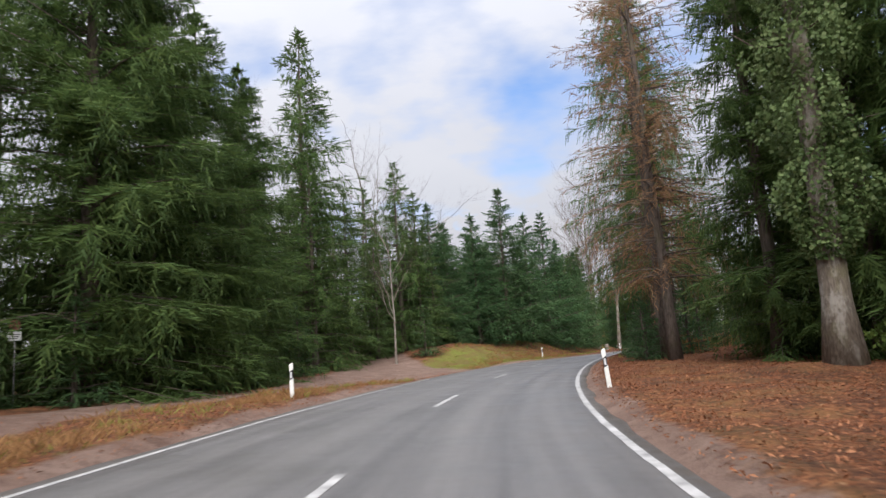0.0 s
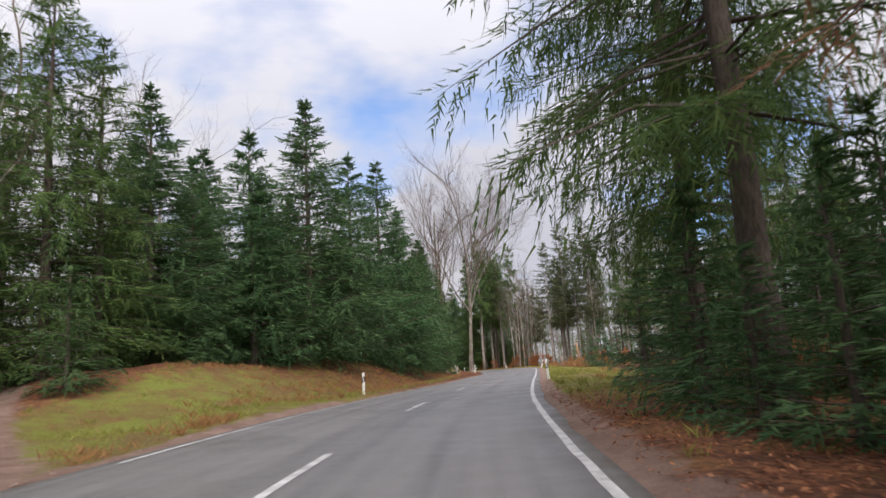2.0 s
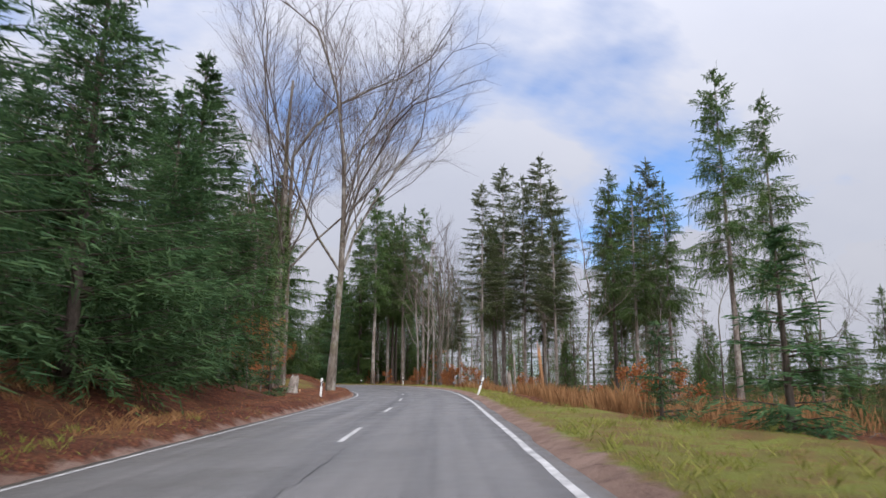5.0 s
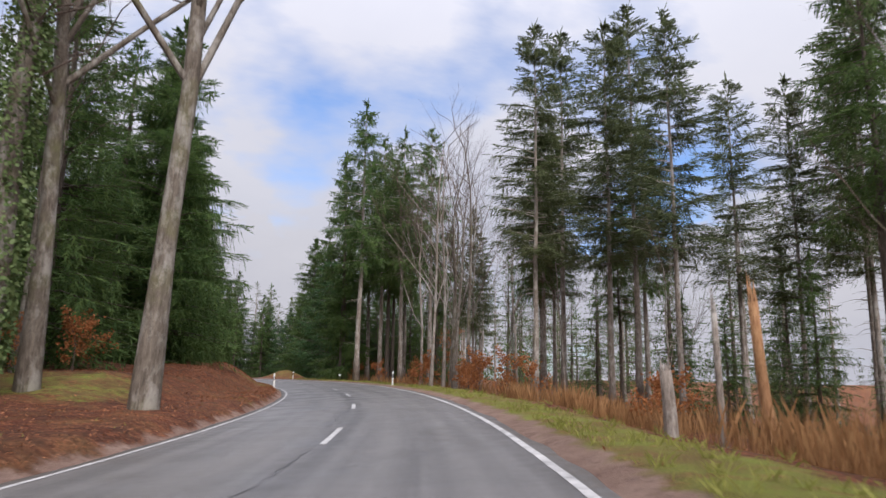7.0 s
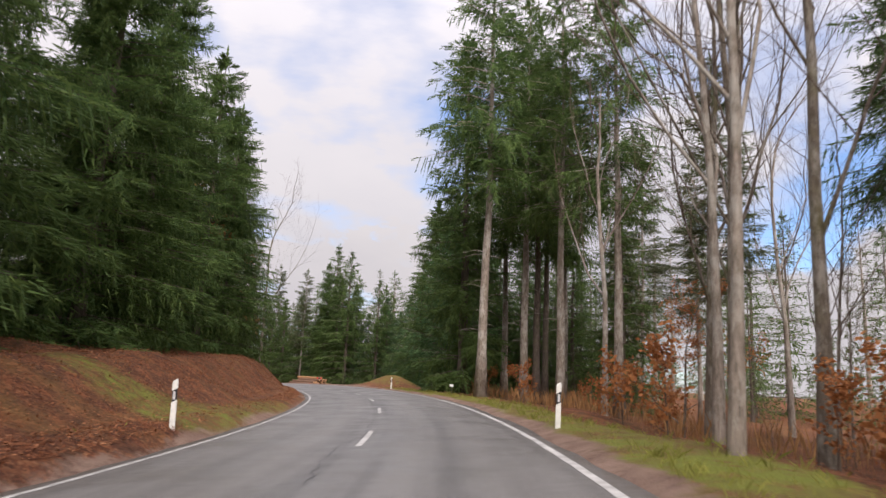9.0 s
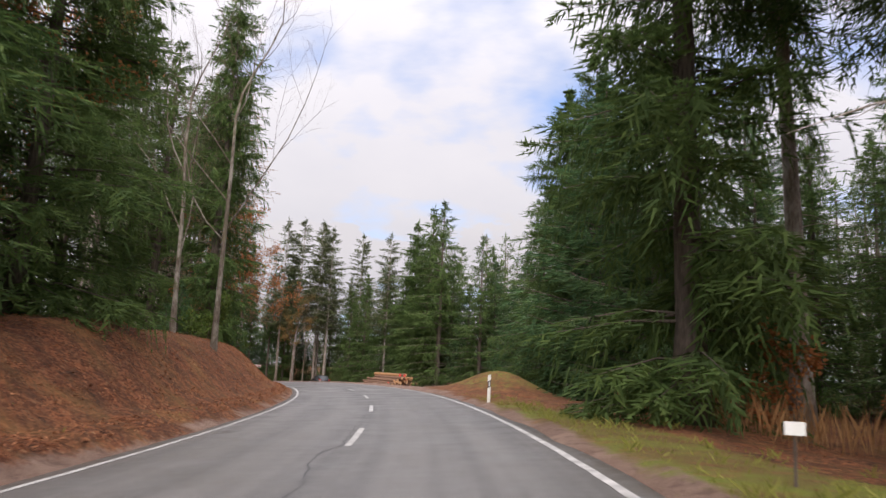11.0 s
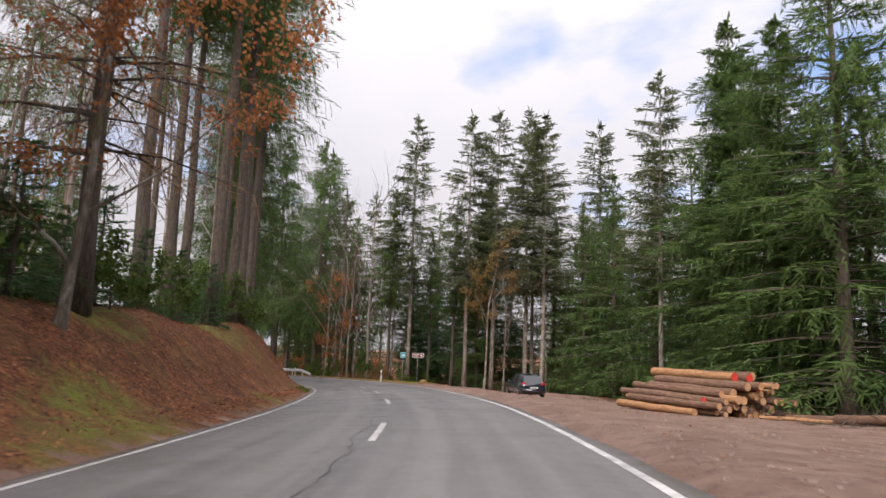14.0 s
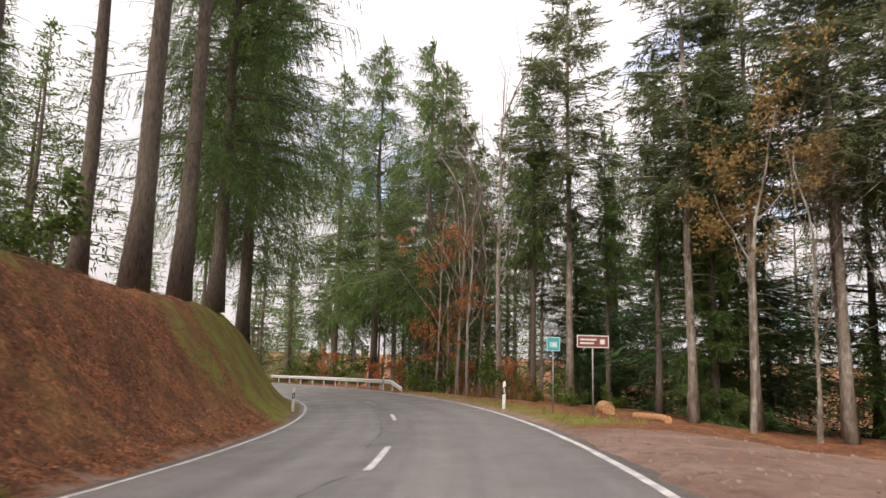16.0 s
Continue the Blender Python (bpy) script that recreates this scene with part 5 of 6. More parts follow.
pole_sign("square_sign", 11.9, 293.3, 2.58, 0.48, 0.48, TEAL, "small square teal sign with pale symbol on a pole",
          [(-0.14, 0.12, 0.14, 0.32, PALE_BLUE), (-0.05, 0.17, 0.09, 0.27, PANEL_WHITE)], PALE_BLUE)
pole_sign("direction_sign", 14.2, 291.4, 2.44, 1.0, 0.38, BROWN_SIGN, "brown direction sign with white border on a pole",
          [(-0.41, 0.22, 0.11, 0.27, PANEL_WHITE), (-0.41, 0.11, 0.03, 0.16, PANEL_WHITE), (0.22, 0.11, 0.37, 0.26, PANEL_WHITE)], PANEL_WHITE)
left_sign = pole_sign("notice_sign", -14.6, 22.9, 2.55, 0.42, 0.30, PANEL_WHITE, "pale notice board below a round sign on a pole",
                      [(-0.16, 0.19, 0.16, 0.215, BLACK_BAND), (-0.16, 0.12, 0.14, 0.145, BLACK_BAND), (-0.16, 0.06, 0.10, 0.085, BLACK_BAND)], PANEL_WHITE, facing=12)
disc = Mesh()
ang = np.arange(20) * 2 * math.pi / 20
disc.add([(0.19 * math.cos(a), -0.01, 2.97 + 0.19 * math.sin(a)) for a in ang] + [(0.19 * math.cos(a), 0.004, 2.97 + 0.19 * math.sin(a)) for a in ang],
         [tuple(range(20)), tuple(range(39, 19, -1))] + [(i, 20 + i, 20 + (i + 1) % 20, (i + 1) % 20) for i in range(20)])
part("round_sign", disc.make("round_sign", [BROWN_SIGN]), left_sign, "weathered reddish round sign")
neck = Mesh()
neck.tube([(0, 0.03, 2.7), (0, 0.03, 3.1)], [0.028, 0.028], 8)
part("pole_top", neck.make("pole_top", [STEEL], True), left_sign)

stake_z = float(ground_z(50.1, 192.3)[0])
stake = thing("stake", pose(50.1, 192.3, stake_z - 0.1, 0, 0, 0), "small white plate on a thin wooden stake", "marker")
sp = Mesh()
sp.tube([(0, 0.02, 0), (0.01, 0.02, 0.75)], [0.018, 0.015], 6)
part("rod", sp.make("rod", [BARK]), stake)
sp = Mesh()
sp.box((-0.11, -0.01, 0.62), (0.11, 0.005, 0.76))
part("plate", sp.make("plate", [PANEL_WHITE]), stake, "white plate")

RAIL0 = 330.0
# ---- crash barrier on the outer side of the last bend ----
rail_s = np.arange(RAIL0, 366.0, 0.8)
rail = thing("crash_barrier", pose(0, 0, 0), "galvanised steel crash barrier along the outer bend", "crash barrier")
prof = [(0.0, -0.155), (0.03, -0.15), (0.08, -0.09), (0.08, -0.05), (0.02, 0.0), (0.08, 0.05), (0.08, 0.09), (0.03, 0.15), (0.0, 0.155)]
beam = Mesh()
vs = []
for i, s in enumerate(rail_s):
    sinkin = 0.5 * max(0.0, (RAIL0 + 3.0 - s) / 3.0)
    gxy = at_road(s, -4.3)
    gz = float(ground_z(*gxy)[0]) + 0.62 - sinkin
    for o, dz in prof:
        q = at_road(s, -4.3 + o)
        vs.append((float(q[0]), float(q[1]), gz + dz))
npf = len(prof)
beam.add(vs, [(i * npf + j, i * npf + j + 1, (i + 1) * npf + j + 1, (i + 1) * npf + j) for i in range(len(rail_s) - 1) for j in range(npf - 1)])
part("beam", beam.make("beam", [STEEL], True), rail)
for s in np.arange(RAIL0 + 3.0, 366, 3.0):
    q = at_road(s, -4.42)
    gz = float(ground_z(*q)[0])
    pm = Mesh()
    pm.box((float(q[0]) - 0.05, float(q[1]) - 0.05, gz - 0.3), (float(q[0]) + 0.05, float(q[1]) + 0.05, gz + 0.72))
    part("post", pm.make("post", [STEEL]), rail)

# ---- logs ----
LOG_BARK = bark("log bark", (0.060, 0.034, 0.024), (0.23, 0.135, 0.090), 0.1)
LOG_PEELED = bark("peeled log", (0.20, 0.095, 0.045), (0.42, 0.24, 0.12), 0.05)


def cut_wood():
    m = Nodes("cut wood")
    w = m.n.new("ShaderNodeTexNoise")
    w.inputs["Scale"].default_value = 9.0
    m.l.new(m.tc.outputs["Object"], w.inputs["Vector"])
    c = m.ramp(w.outputs[0], (0.3, (0.30, 0.13, 0.06)), (0.7, (0.55, 0.33, 0.17)))
    c = m.mix(m.math("MULTIPLY", m.object_random(), 0.55), c, (0.30, 0.20, 0.13))
    return m.done(c, 0.8, spec=0.2)


CUT = cut_wood()
CUT_RED = plain("red forestry paint", (0.60, 0.05, 0.035), 0.6, grain=0.15)


def log(a, b, r, mat_="bark", face=None, group="stacked logs", name="log", label=""):
    """A felled trunk from a to b with cut faces."""
    a, b = Vector(a), Vector(b)
    L = (b - a).length
    turn = (b - a).to_track_quat("Z", "Y").to_matrix().to_4x4()
    ob = thing(name, Matrix.Translation(a) @ turn @ pose(0, 0, 0, 0, 0, rng.uniform(0, 360)), label or ("brown felled log with bark in a roadside pile" if mat_ == "bark" else "peeled yellowish felled log in a roadside pile"), "log", group)
    n, sides = 7, 12
    zs = np.linspace(0, L, n)
    pts = np.c_[rng.normal(0, 0.012, n), rng.normal(0, 0.012, n), zs]
    body = Mesh()
    body.tube(pts, r * np.linspace(1.06, 0.94, n) * rng.uniform(0.97, 1.03, n), sides, cap=False)
    part("trunk", body.make("trunk", [LOG_BARK if mat_ == "bark" else LOG_PEELED], True), ob)
    for end, k_ in ((0, 1.06), (n - 1, 0.94)):
        f = Mesh()
        ring = [(pts[end, 0] + 0.97 * r * k_ * math.cos(q), pts[end, 1] + 0.97 * r * k_ * math.sin(q), zs[end] + (-0.004 if end == 0 else 0.004)) for q in ang[::2]]
        f.add(ring, [tuple(range(10))[::(-1 if end == 0 else 1)]])
        part("cut_face", f.make("cut_face", [face if (face and end) else CUT]), ob, "red painted cut face" if (face and end) else "pale cut face")
    return ob


pile_far, pile_way, pile_side = Vector((33.7, 270.3, 0)), Vector((0.69, -0.72, 0)).normalized(), Vector((0.72, 0.69, 0)).normalized()
pz0 = float(ground_z(36.5, 268.8)[0])
row_z, offs = pz0, 0.0
for row, count in enumerate((14, 13, 11, 9, 6, 3)):
    rr = [rng.uniform(0.12, 0.20) if row < 5 else rng.uniform(0.19, 0.24) for _ in range(count)]
    pos = offs
    for i, r in enumerate(rr):
        pos += r
        base = pile_far + pile_side * pos
        start = base + pile_way * rng.uniform(-0.5, 0.9)
        end = start + pile_way * rng.uniform(4.8, 5.5)
        gz = row_z + max(rr) + rng.uniform(-0.02, 0.02)
        log((start.x, start.y, gz), (end.x, end.y, gz + rng.uniform(-0.06, 0.06)), r, "peeled" if (i * 7 + row * 3) % 5 == 0 else "bark", CUT_RED if (row, i) in ((5, 0), (5, 1), (2, 0), (3, 4), (4, 2), (1, 1)) else None)
        pos += r + 0.005
    row_z += 1.72 * float(np.mean(rr))
    offs += 0.12 + 0.16 * row

for a, b, r, mt, label in [
    ((40.4, 267.4), (44.0, 264.6), 0.11, "bark", "loose brown trunk lying before the trees"), ((41.8, 266.0), (45.8, 262.6), 0.16, "bark", "loose brown trunk lying before the trees"),
    ((39.4, 267.0), (42.4, 265.8), 0.07, "peeled", "thin pale pole lying on gravel"), ((44.8, 262.0), (48.0, 258.4), 0.09, "bark", "thin brown pole lying before the trees"),
    ((46.6, 259.4), (48.9, 254.6), 0.07, "bark", "thin brown pole lying before the trees"),
    ((11.2, 303.2), (13.4, 300.9), 0.20, "peeled", "pale peeled log lying at the clearing's edge"), ((9.3, 303.9), (9.9, 303.2), 0.36, "peeled", "short thick sawn log piece with orange face"),
    ((33.6, 80.9), (32.4, 74.2), 0.12, "bark", "fallen thin trunk in the dry undergrowth"), ((36.2, 83.4), (31.0, 78.6), 0.09, "bark", "fallen branch in the dry undergrowth"),
    ((28.6, 133.4), (30.2, 131.8), 0.15, "bark", "broken mossy trunk lying on leaf litter"),
]:
    za, zb = float(ground_z(*a)[0]), float(ground_z(*b)[0])
    log((*a, za + r * 0.85), (*b, zb + r * 0.85), r, mt, None, "", "fallen_log", label)

# heaps of lopped branches between the log pile and the trees
for x, y, turn, wide, n in [(40.6, 268.4, 30, 1.6, 34), (43.4, 266.0, 42, 1.9, 42), (45.8, 263.2, 48, 1.7, 40), (47.6, 260.2, 55, 1.8, 44), (49.2, 256.8, 62, 1.8, 46), (50.4, 253.0, 70, 1.6, 38), (51.2, 249.4, 78, 1.5, 34),
                            (29.6, 77.4, 20, 1.5, 34), (31.8, 80.2, 60, 1.3, 30), (28.2, 73.6, 80, 1.2, 26)]:
    heap = Mesh()
    for _ in range(n):
        a, L = rng.normal(0, 0.5) + (math.pi if rng.random() < 0.5 else 0), rng.uniform(0.6, 2.0)
        p0 = np.array([rng.normal(0, 0.55 * wide), rng.normal(0, 0.35), rng.uniform(0.0, 0.16)])
        d = np.array([math.cos(a), math.sin(a), rng.uniform(-0.05, 0.28)]) * L
        r = rng.uniform(0.008, 0.028)
        mid = p0 + d * 0.5 + rng.normal(0, 0.09, 3) + np.array([0, 0, 0.06])
        heap.tube([p0, mid, p0 + d], [r, r * 0.8, r * 0.35], 4, cap=False)
        for _ in range(2):
            q = mid + d * rng.uniform(-0.2, 0.3)
            heap.tube([q, q + rng.normal(0, 0.22, 3) + np.array([0, 0, 0.14])], [r * 0.5, 0.003], 3, cap=False)
    ob = tagged(new("branch_heap", heap.make("branch_heap", [TWIG if n % 4 else LOG_BARK])), "heap of lopped grey-brown branches on the ground", "branches")
    ob.matrix_basis = pose(x, y, float(ground_z(x, y)[0]) + 0.01, 0, 0, turn)

# snapped trunks
for x, y, h, r, lean, label in [(46.2, 130.6, 2.1, 0.17, 3, "broken grey tree stump with splintered top"), (48.8, 129.9, 4.5, 0.14, -8, "snapped orange-brown trunk, bark partly gone"),
                                (45.0, 127.4, 3.4, 0.07, 2, "thin snapped grey trunk in the undergrowth"), (29.6, 131.4, 1.3, 0.33, 8, "rotten broken stump on leaf litter")]:
    ob = thing("tree_stump", pose(x, y, float(ground_z(x, y)[0]) - 0.1, 0, lean, rng.uniform(0, 360)), label, "stump")
    st = Mesh()
    st.tube([(0, 0, 0), (0.01, 0, 0.2), (0, 0.02, h * 0.5), (0.02, 0, h * 0.9)], [r * 1.5, r * 1.1, r, r * 0.9], 10)
    for i in range(6):
        a = i * 1.05
        c, s_ = math.cos(a), math.sin(a)
        t_ = h * rng.uniform(0.95, 1.1)
        st.add([(r * 0.9 * c + 0.02, r * 0.9 * s_, h * 0.88), (r * 0.9 * math.cos(a + 0.8) + 0.02, r * 0.9 * math.sin(a + 0.8), h * 0.88), (r * 0.6 * math.cos(a + 0.4) + 0.02, r * 0.6 * math.sin(a + 0.4), t_), (0.02, 0, h * 0.86)],
               [(0, 1, 2), (1, 3, 2), (3, 0, 2)])
    part("trunk", st.make("trunk", [LOG_PEELED if "orange" in label else BARK_PALE], True), ob)


# ---- parked car ----
def car_paint():
    m = Nodes("dark car paint")
    c = m.ramp(m.fac(1.6, 4, 0.5), (0.3, (0.010, 0.012, 0.018)), (0.7, (0.018, 0.020, 0.030)))
    mat = m.done(c, m.ramp(m.fac(3.0, 5, 0.6), (0.3, 0.14), (0.7, 0.26)), 0.0, 0.6)
    m.bsdf.inputs["Coat Weight"].default_value = 0.8
    m.bsdf.inputs["Coat Roughness"].default_value = 0.06
    return mat


CAR_PAINT = car_paint()
CAR_GLASS = plain("tinted glass", (0.02, 0.024, 0.028), 0.05, grain=0.02, spec=0.9)
TYRE = plain("tyre rubber", (0.018, 0.018, 0.019), 0.8)
RIM = plain("alloy rim", (0.42, 0.42, 0.43), 0.3, 0.9)
TAIL = plain("tail lamp", (0.40, 0.015, 0.012), 0.15)
LAMP_CLEAR = plain("clear lamp", (0.6, 0.6, 0.62), 0.1)


def build_car(x, y, turn):
    """Small dark family car; its nose looks along +y."""
    z = float(ground_z(x, y)[0])
    ob = thing("parked_car", pose(x, y, z, 0, 0, turn), "black five-door car parked on the gravel lay-by", "car")
    ys = [-2.08, -2.02, -1.86, -1.3, -0.6, 0.2, 0.85, 1.5, 1.92, 2.06]
    low = [0.42, 0.30, 0.24, 0.22, 0.22, 0.22, 0.22, 0.22, 0.28, 0.42]
    belt = [0.80, 0.90, 0.96, 0.97, 0.95, 0.93, 0.92, 0.84, 0.72, 0.58]
    half = [0.66, 0.78, 0.85, 0.885, 0.89, 0.89, 0.885, 0.87, 0.80, 0.62]
    rings = []
    for yy, lo, be, hw in zip(ys, low, belt, half):
        mid = (lo + be) / 2
        rings.append([(-hw * 0.86, yy, lo), (-hw * 0.985, yy, lo + 0.10), (-hw, yy, mid), (-hw * 0.975, yy, be - 0.08), (-hw * 0.90, yy, be), (0, yy, be + 0.035),
                      (hw * 0.90, yy, be), (hw * 0.975, yy, be - 0.08), (hw, yy, mid), (hw * 0.985, yy, lo + 0.10), (hw * 0.86, yy, lo)])
    body = lofted(rings).make("body", [CAR_PAINT], True)
    part("body", body, ob)
    # cabin: belt line to roof
    b_out = [(-0.68, -1.98, 0.94), (-0.80, -1.30, 0.96), (-0.81, -0.4, 0.95), (-0.80, 0.45, 0.93), (-0.66, 1.05, 0.93)]
    t_out = [(-0.56, -1.62, 1.44), (-0.60, -1.15, 1.49), (-0.61, -0.4, 1.51), (-0.60, 0.15, 1.49), (-0.54, 0.42, 1.44)]
    cab = Mesh()
    ring_b = b_out + [(-p[0], p[1], p[2]) for p in b_out[::-1]]
    ring_t = t_out + [(-p[0], p[1], p[2]) for p in t_out[::-1]]
    n = len(ring_b)
    cab.add(ring_b + ring_t, [((j + 1) % n, j, n + j, n + (j + 1) % n) for j in range(n)])
    part("cabin", cab.make("cabin", [CAR_PAINT]), ob)
    roof = Mesh()
    top = [(p[0] * 0.7, p[1] * 0.9 - 0.03, 1.535 if 0 < i % n < n else 1.5) for i, p in enumerate(ring_t)]
    roof.add(ring_t + top, [((j + 1) % n, j, n + j, n + (j + 1) % n) for j in range(n)] + [tuple(range(2 * n - 1, n - 1, -1))])
    part("roof", roof.make("roof", [CAR_PAINT], True), ob)

    def pane(name, q, inset, label):
        c = sum((Vector(p) for p in q), Vector()) / 4
        nrm = (Vector(q[1]) - Vector(q[0])).cross(Vector(q[2]) - Vector(q[0])).normalized()
        if nrm.dot(c - Vector((0, -0.3, 1.0))) < 0:
            nrm = -nrm
        o = [tuple(Vector(p).lerp(c, inset) + nrm * 0.006) for p in q]
        i_ = [tuple(Vector(p).lerp(c, inset) - nrm * 0.01) for p in q]
        g = Mesh()
        g.add(o + i_, [(0, 1, 2, 3), (7, 6, 5, 4)] + [(j, 4 + j, 4 + (j + 1) % 4, (j + 1) % 4) for j in range(4)])
        part(name, g.make(name, [CAR_GLASS]), ob, label)
    pane("rear_window", [b_out[0], (0.68, -1.98, 0.94), (0.56, -1.62, 1.44), t_out[0]], 0.12, "dark rear window")
    pane("windscreen", [b_out[4], (0.66, 1.05, 0.93), (0.54, 0.42, 1.44), t_out[4]], 0.08, "windscreen")
    for sg in (1, -1):
        for i in (0, 1, 2, 3):
            q = [b_out[i], b_out[i + 1], t_out[i + 1], t_out[i]]
            pane("side_window", [(p[0] * sg, p[1], p[2]) for p in q], 0.10, "dark side window")
        m_ = Mesh()
        m_.box((sg * 0.86, 0.55, 0.93), (sg * 1.02, 0.67, 1.05))
        part("wing_mirror", m_.make("wing_mirror", [CAR_PAINT], True), ob)
        t_ = Mesh()
        t_.add([(sg * 0.50, -2.06, 0.86), (sg * 0.79, -2.00, 0.86), (sg * 0.80, -1.97, 0.99), (sg * 0.55, -2.03, 0.99), (sg * 0.50, -1.9, 0.86), (sg * 0.80, -1.80, 0.86), (sg * 0.81, -1.80, 0.99), (sg * 0.55, -1.9, 0.99)],
               [(0, 1, 2, 3), (7, 6, 5, 4), (1, 5, 6, 2), (0, 3, 7, 4), (3, 2, 6, 7), (0, 4, 5, 1)])
        part("tail_lamp", t_.make("tail_lamp", [TAIL]), ob, "red tail lamp")
        h_ = Mesh()
        h_.add([(sg * 0.45, 2.03, 0.56), (sg * 0.72, 1.94, 0.58), (sg * 0.74, 1.88, 0.70), (sg * 0.5, 1.97, 0.66)], [(0, 1, 2, 3)])
        part("headlamp", h_.make("headlamp", [LAMP_CLEAR]), ob, "clear headlamp")
        for yy in (-1.32, 1.28):
            wh = new("wheel")
            wh.parent = ob
            wh.matrix_basis = pose(sg * 0.80, yy, 0.31, 0, 90, 0)
            tm, rm = Mesh(), Mesh()
            rings_ = [(0.20, -0.10), (0.28, -0.105), (0.315, -0.07), (0.315, 0.07), (0.28, 0.105), (0.20, 0.10)]
            nn = 20
            v = [(r * math.cos(q), r * math.sin(q), h) for r, h in rings_ for q in np.arange(nn) * 2 * math.pi / nn]
            tm.add(v, [(i * nn + j, i * nn + (j + 1) % nn, (i + 1) * nn + (j + 1) % nn, (i + 1) * nn + j) for i in range(5) for j in range(nn)])
            part("tyre", tm.make("tyre", [TYRE], True), wh, "black tyre")
            for sp_ in range(5):
                a = sp_ * 2 * math.pi / 5
                rm.box((0.02, -0.03, sg * 0.085 - 0.01), (0.205, 0.03, sg * 0.085 + 0.01), m=Matrix.Rotation(a, 4, "Z"))
            rm.tube([(0, 0, -0.09), (0, 0, 0.09)], [0.05, 0.05], 10)
            rm.tube([(0, 0, sg * 0.03 - 0.01), (0, 0, sg * 0.03 + 0.01)], [0.2, 0.2], 20)
            part("rim", rm.make("rim", [RIM]), wh, "alloy rim")
    bm_ = Mesh()
    bm_.box((-0.80, -2.13, 0.36), (0.80, -1.95, 0.60))
    part("rear_bumper", bm_.make("rear_bumper", [CAR_PAINT], True), ob)
    pl = Mesh()
    pl.box((-0.26, -2.145, 0.62), (0.26, -2.10, 0.73))
    part("number_plate", pl.make("number_plate", [PANEL_WHITE]), ob, "pale number plate")
    for bx in (-0.16, -0.02, 0.12):
        br = Mesh()
        br.box((bx - 0.05, -2.149, 0.65), (bx + 0.05, -2.1455, 0.70))
        part("plate_bar", br.make("plate_bar", [BLACK_BAND]), ob)


build_car(25.62, 283.9, 32)


# ---- ivy-clad trees ----
def ivy_tree(x, y, height, radius, low, high, bulge, leaves, label, leaf=0.13):
    """A thick leafless tree wrapped in ivy between two heights."""
    z = float(ground_z(x, y)[0])
    ob = thing("ivy_clad_tree", pose(x, y, z - 0.2, 0, 0, 40), label, "tree")
    zs = np.linspace(0, height, 14)
    axis = np.stack([0.02 * zs + 0.10 * np.sin(zs * 0.5), 0.08 * np.sin(zs * 0.37 + 1), zs], 1)
    rad = radius * (1 - 0.75 * zs / height) * (1 + 0.5 * np.exp(-zs * 1.6))
    t_ = Mesh()
    t_.tube(axis, rad, 14)
    part("trunk", t_.make("trunk", [BARK_BEECH], True), ob)
    b_ = Mesh()
    for _ in range(70):
        h0 = rng.uniform(0.35, 0.98) * height
        a, L = rng.uniform(0, 6.28), rng.uniform(1.2, 3.8) * (1.15 - h0 / height)
        p0 = np.array([np.interp(h0, zs, axis[:, 0]), np.interp(h0, zs, axis[:, 1]), h0])
        d = np.array([math.cos(a), math.sin(a), rng.uniform(0.1, 0.8)]) * L
        p1, p2 = p0 + d * 0.5 + rng.normal(0, 0.1, 3), p0 + d + np.array([0, 0, 0.25 * L])
        b_.tube([p0, p1, p2], [0.012 * L + 0.02, 0.008 * L + 0.012, 0.006], 4, cap=False)
        for _ in range(4):
            f = rng.uniform(0.3, 1.0)
            q = p0 * (1 - f) + p2 * f
            b_.tube([q, q + rng.normal(0, 0.35 * L, 3) + np.array([0, 0, 0.2])], [0.010, 0.003], 3, cap=False)
    part("branchwork", b_.make("branchwork", [TWIG]), ob)
    h = low + (high - low) * rng.random(leaves)
    a = rng.uniform(0, 2 * math.pi, leaves)
    lumps = 0.55 + 0.45 * np.sin(h * 2.1 + 2.2 * np.sin(a)) * np.cos(1.5 * a + h)
    swell = np.clip(np.minimum((h - low) / 1.2, (high - h) / 2.5), 0.05, 1)
    r = np.interp(h, zs, rad) + 0.05 + bulge * lumps * swell * rng.random(leaves) ** 0.5
    c = np.stack([np.interp(h, zs, axis[:, 0]) + r * np.cos(a), np.interp(h, zs, axis[:, 1]) + r * np.sin(a), h], 1)
    d = np.stack([np.cos(a) * 0.5, np.sin(a) * 0.5, -0.7 + 0 * a], 1) + rng.normal(0, 0.45, (leaves, 3))
    d /= np.linalg.norm(d, axis=1)[:, None]
    e = np.cross(d, rng.normal(0, 1, (leaves, 3)))
    e /= np.linalg.norm(e, axis=1)[:, None]
    L = leaf * rng.uniform(0.6, 1.3, leaves)[:, None]
    v = np.stack([c, c + d * L * 0.4 + e * L * 0.5, c + d * L, c + d * L * 0.4 - e * L * 0.5], 1).reshape(-1, 3)
    k_ = np.arange(leaves) * 4
    part("ivy", mesh_of("ivy", v, np.stack([k_, k_ + 1, k_ + 2, k_ + 3], 1).tolist(), LEAVES_IVY), ob, "glossy green ivy around the trunk")


ivy_tree(10.6, 18.6, 24.0, 0.40, 3.0, 16.0, 1.4, 15000, "thick-trunked tree wrapped in glossy green ivy", 0.125)
ivy_tree(29.0, 137.4, 26.0, 0.40, 1.0, 15.0, 0.45, 5000, "grey beech trunk overgrown with yellowish ivy", 0.14)


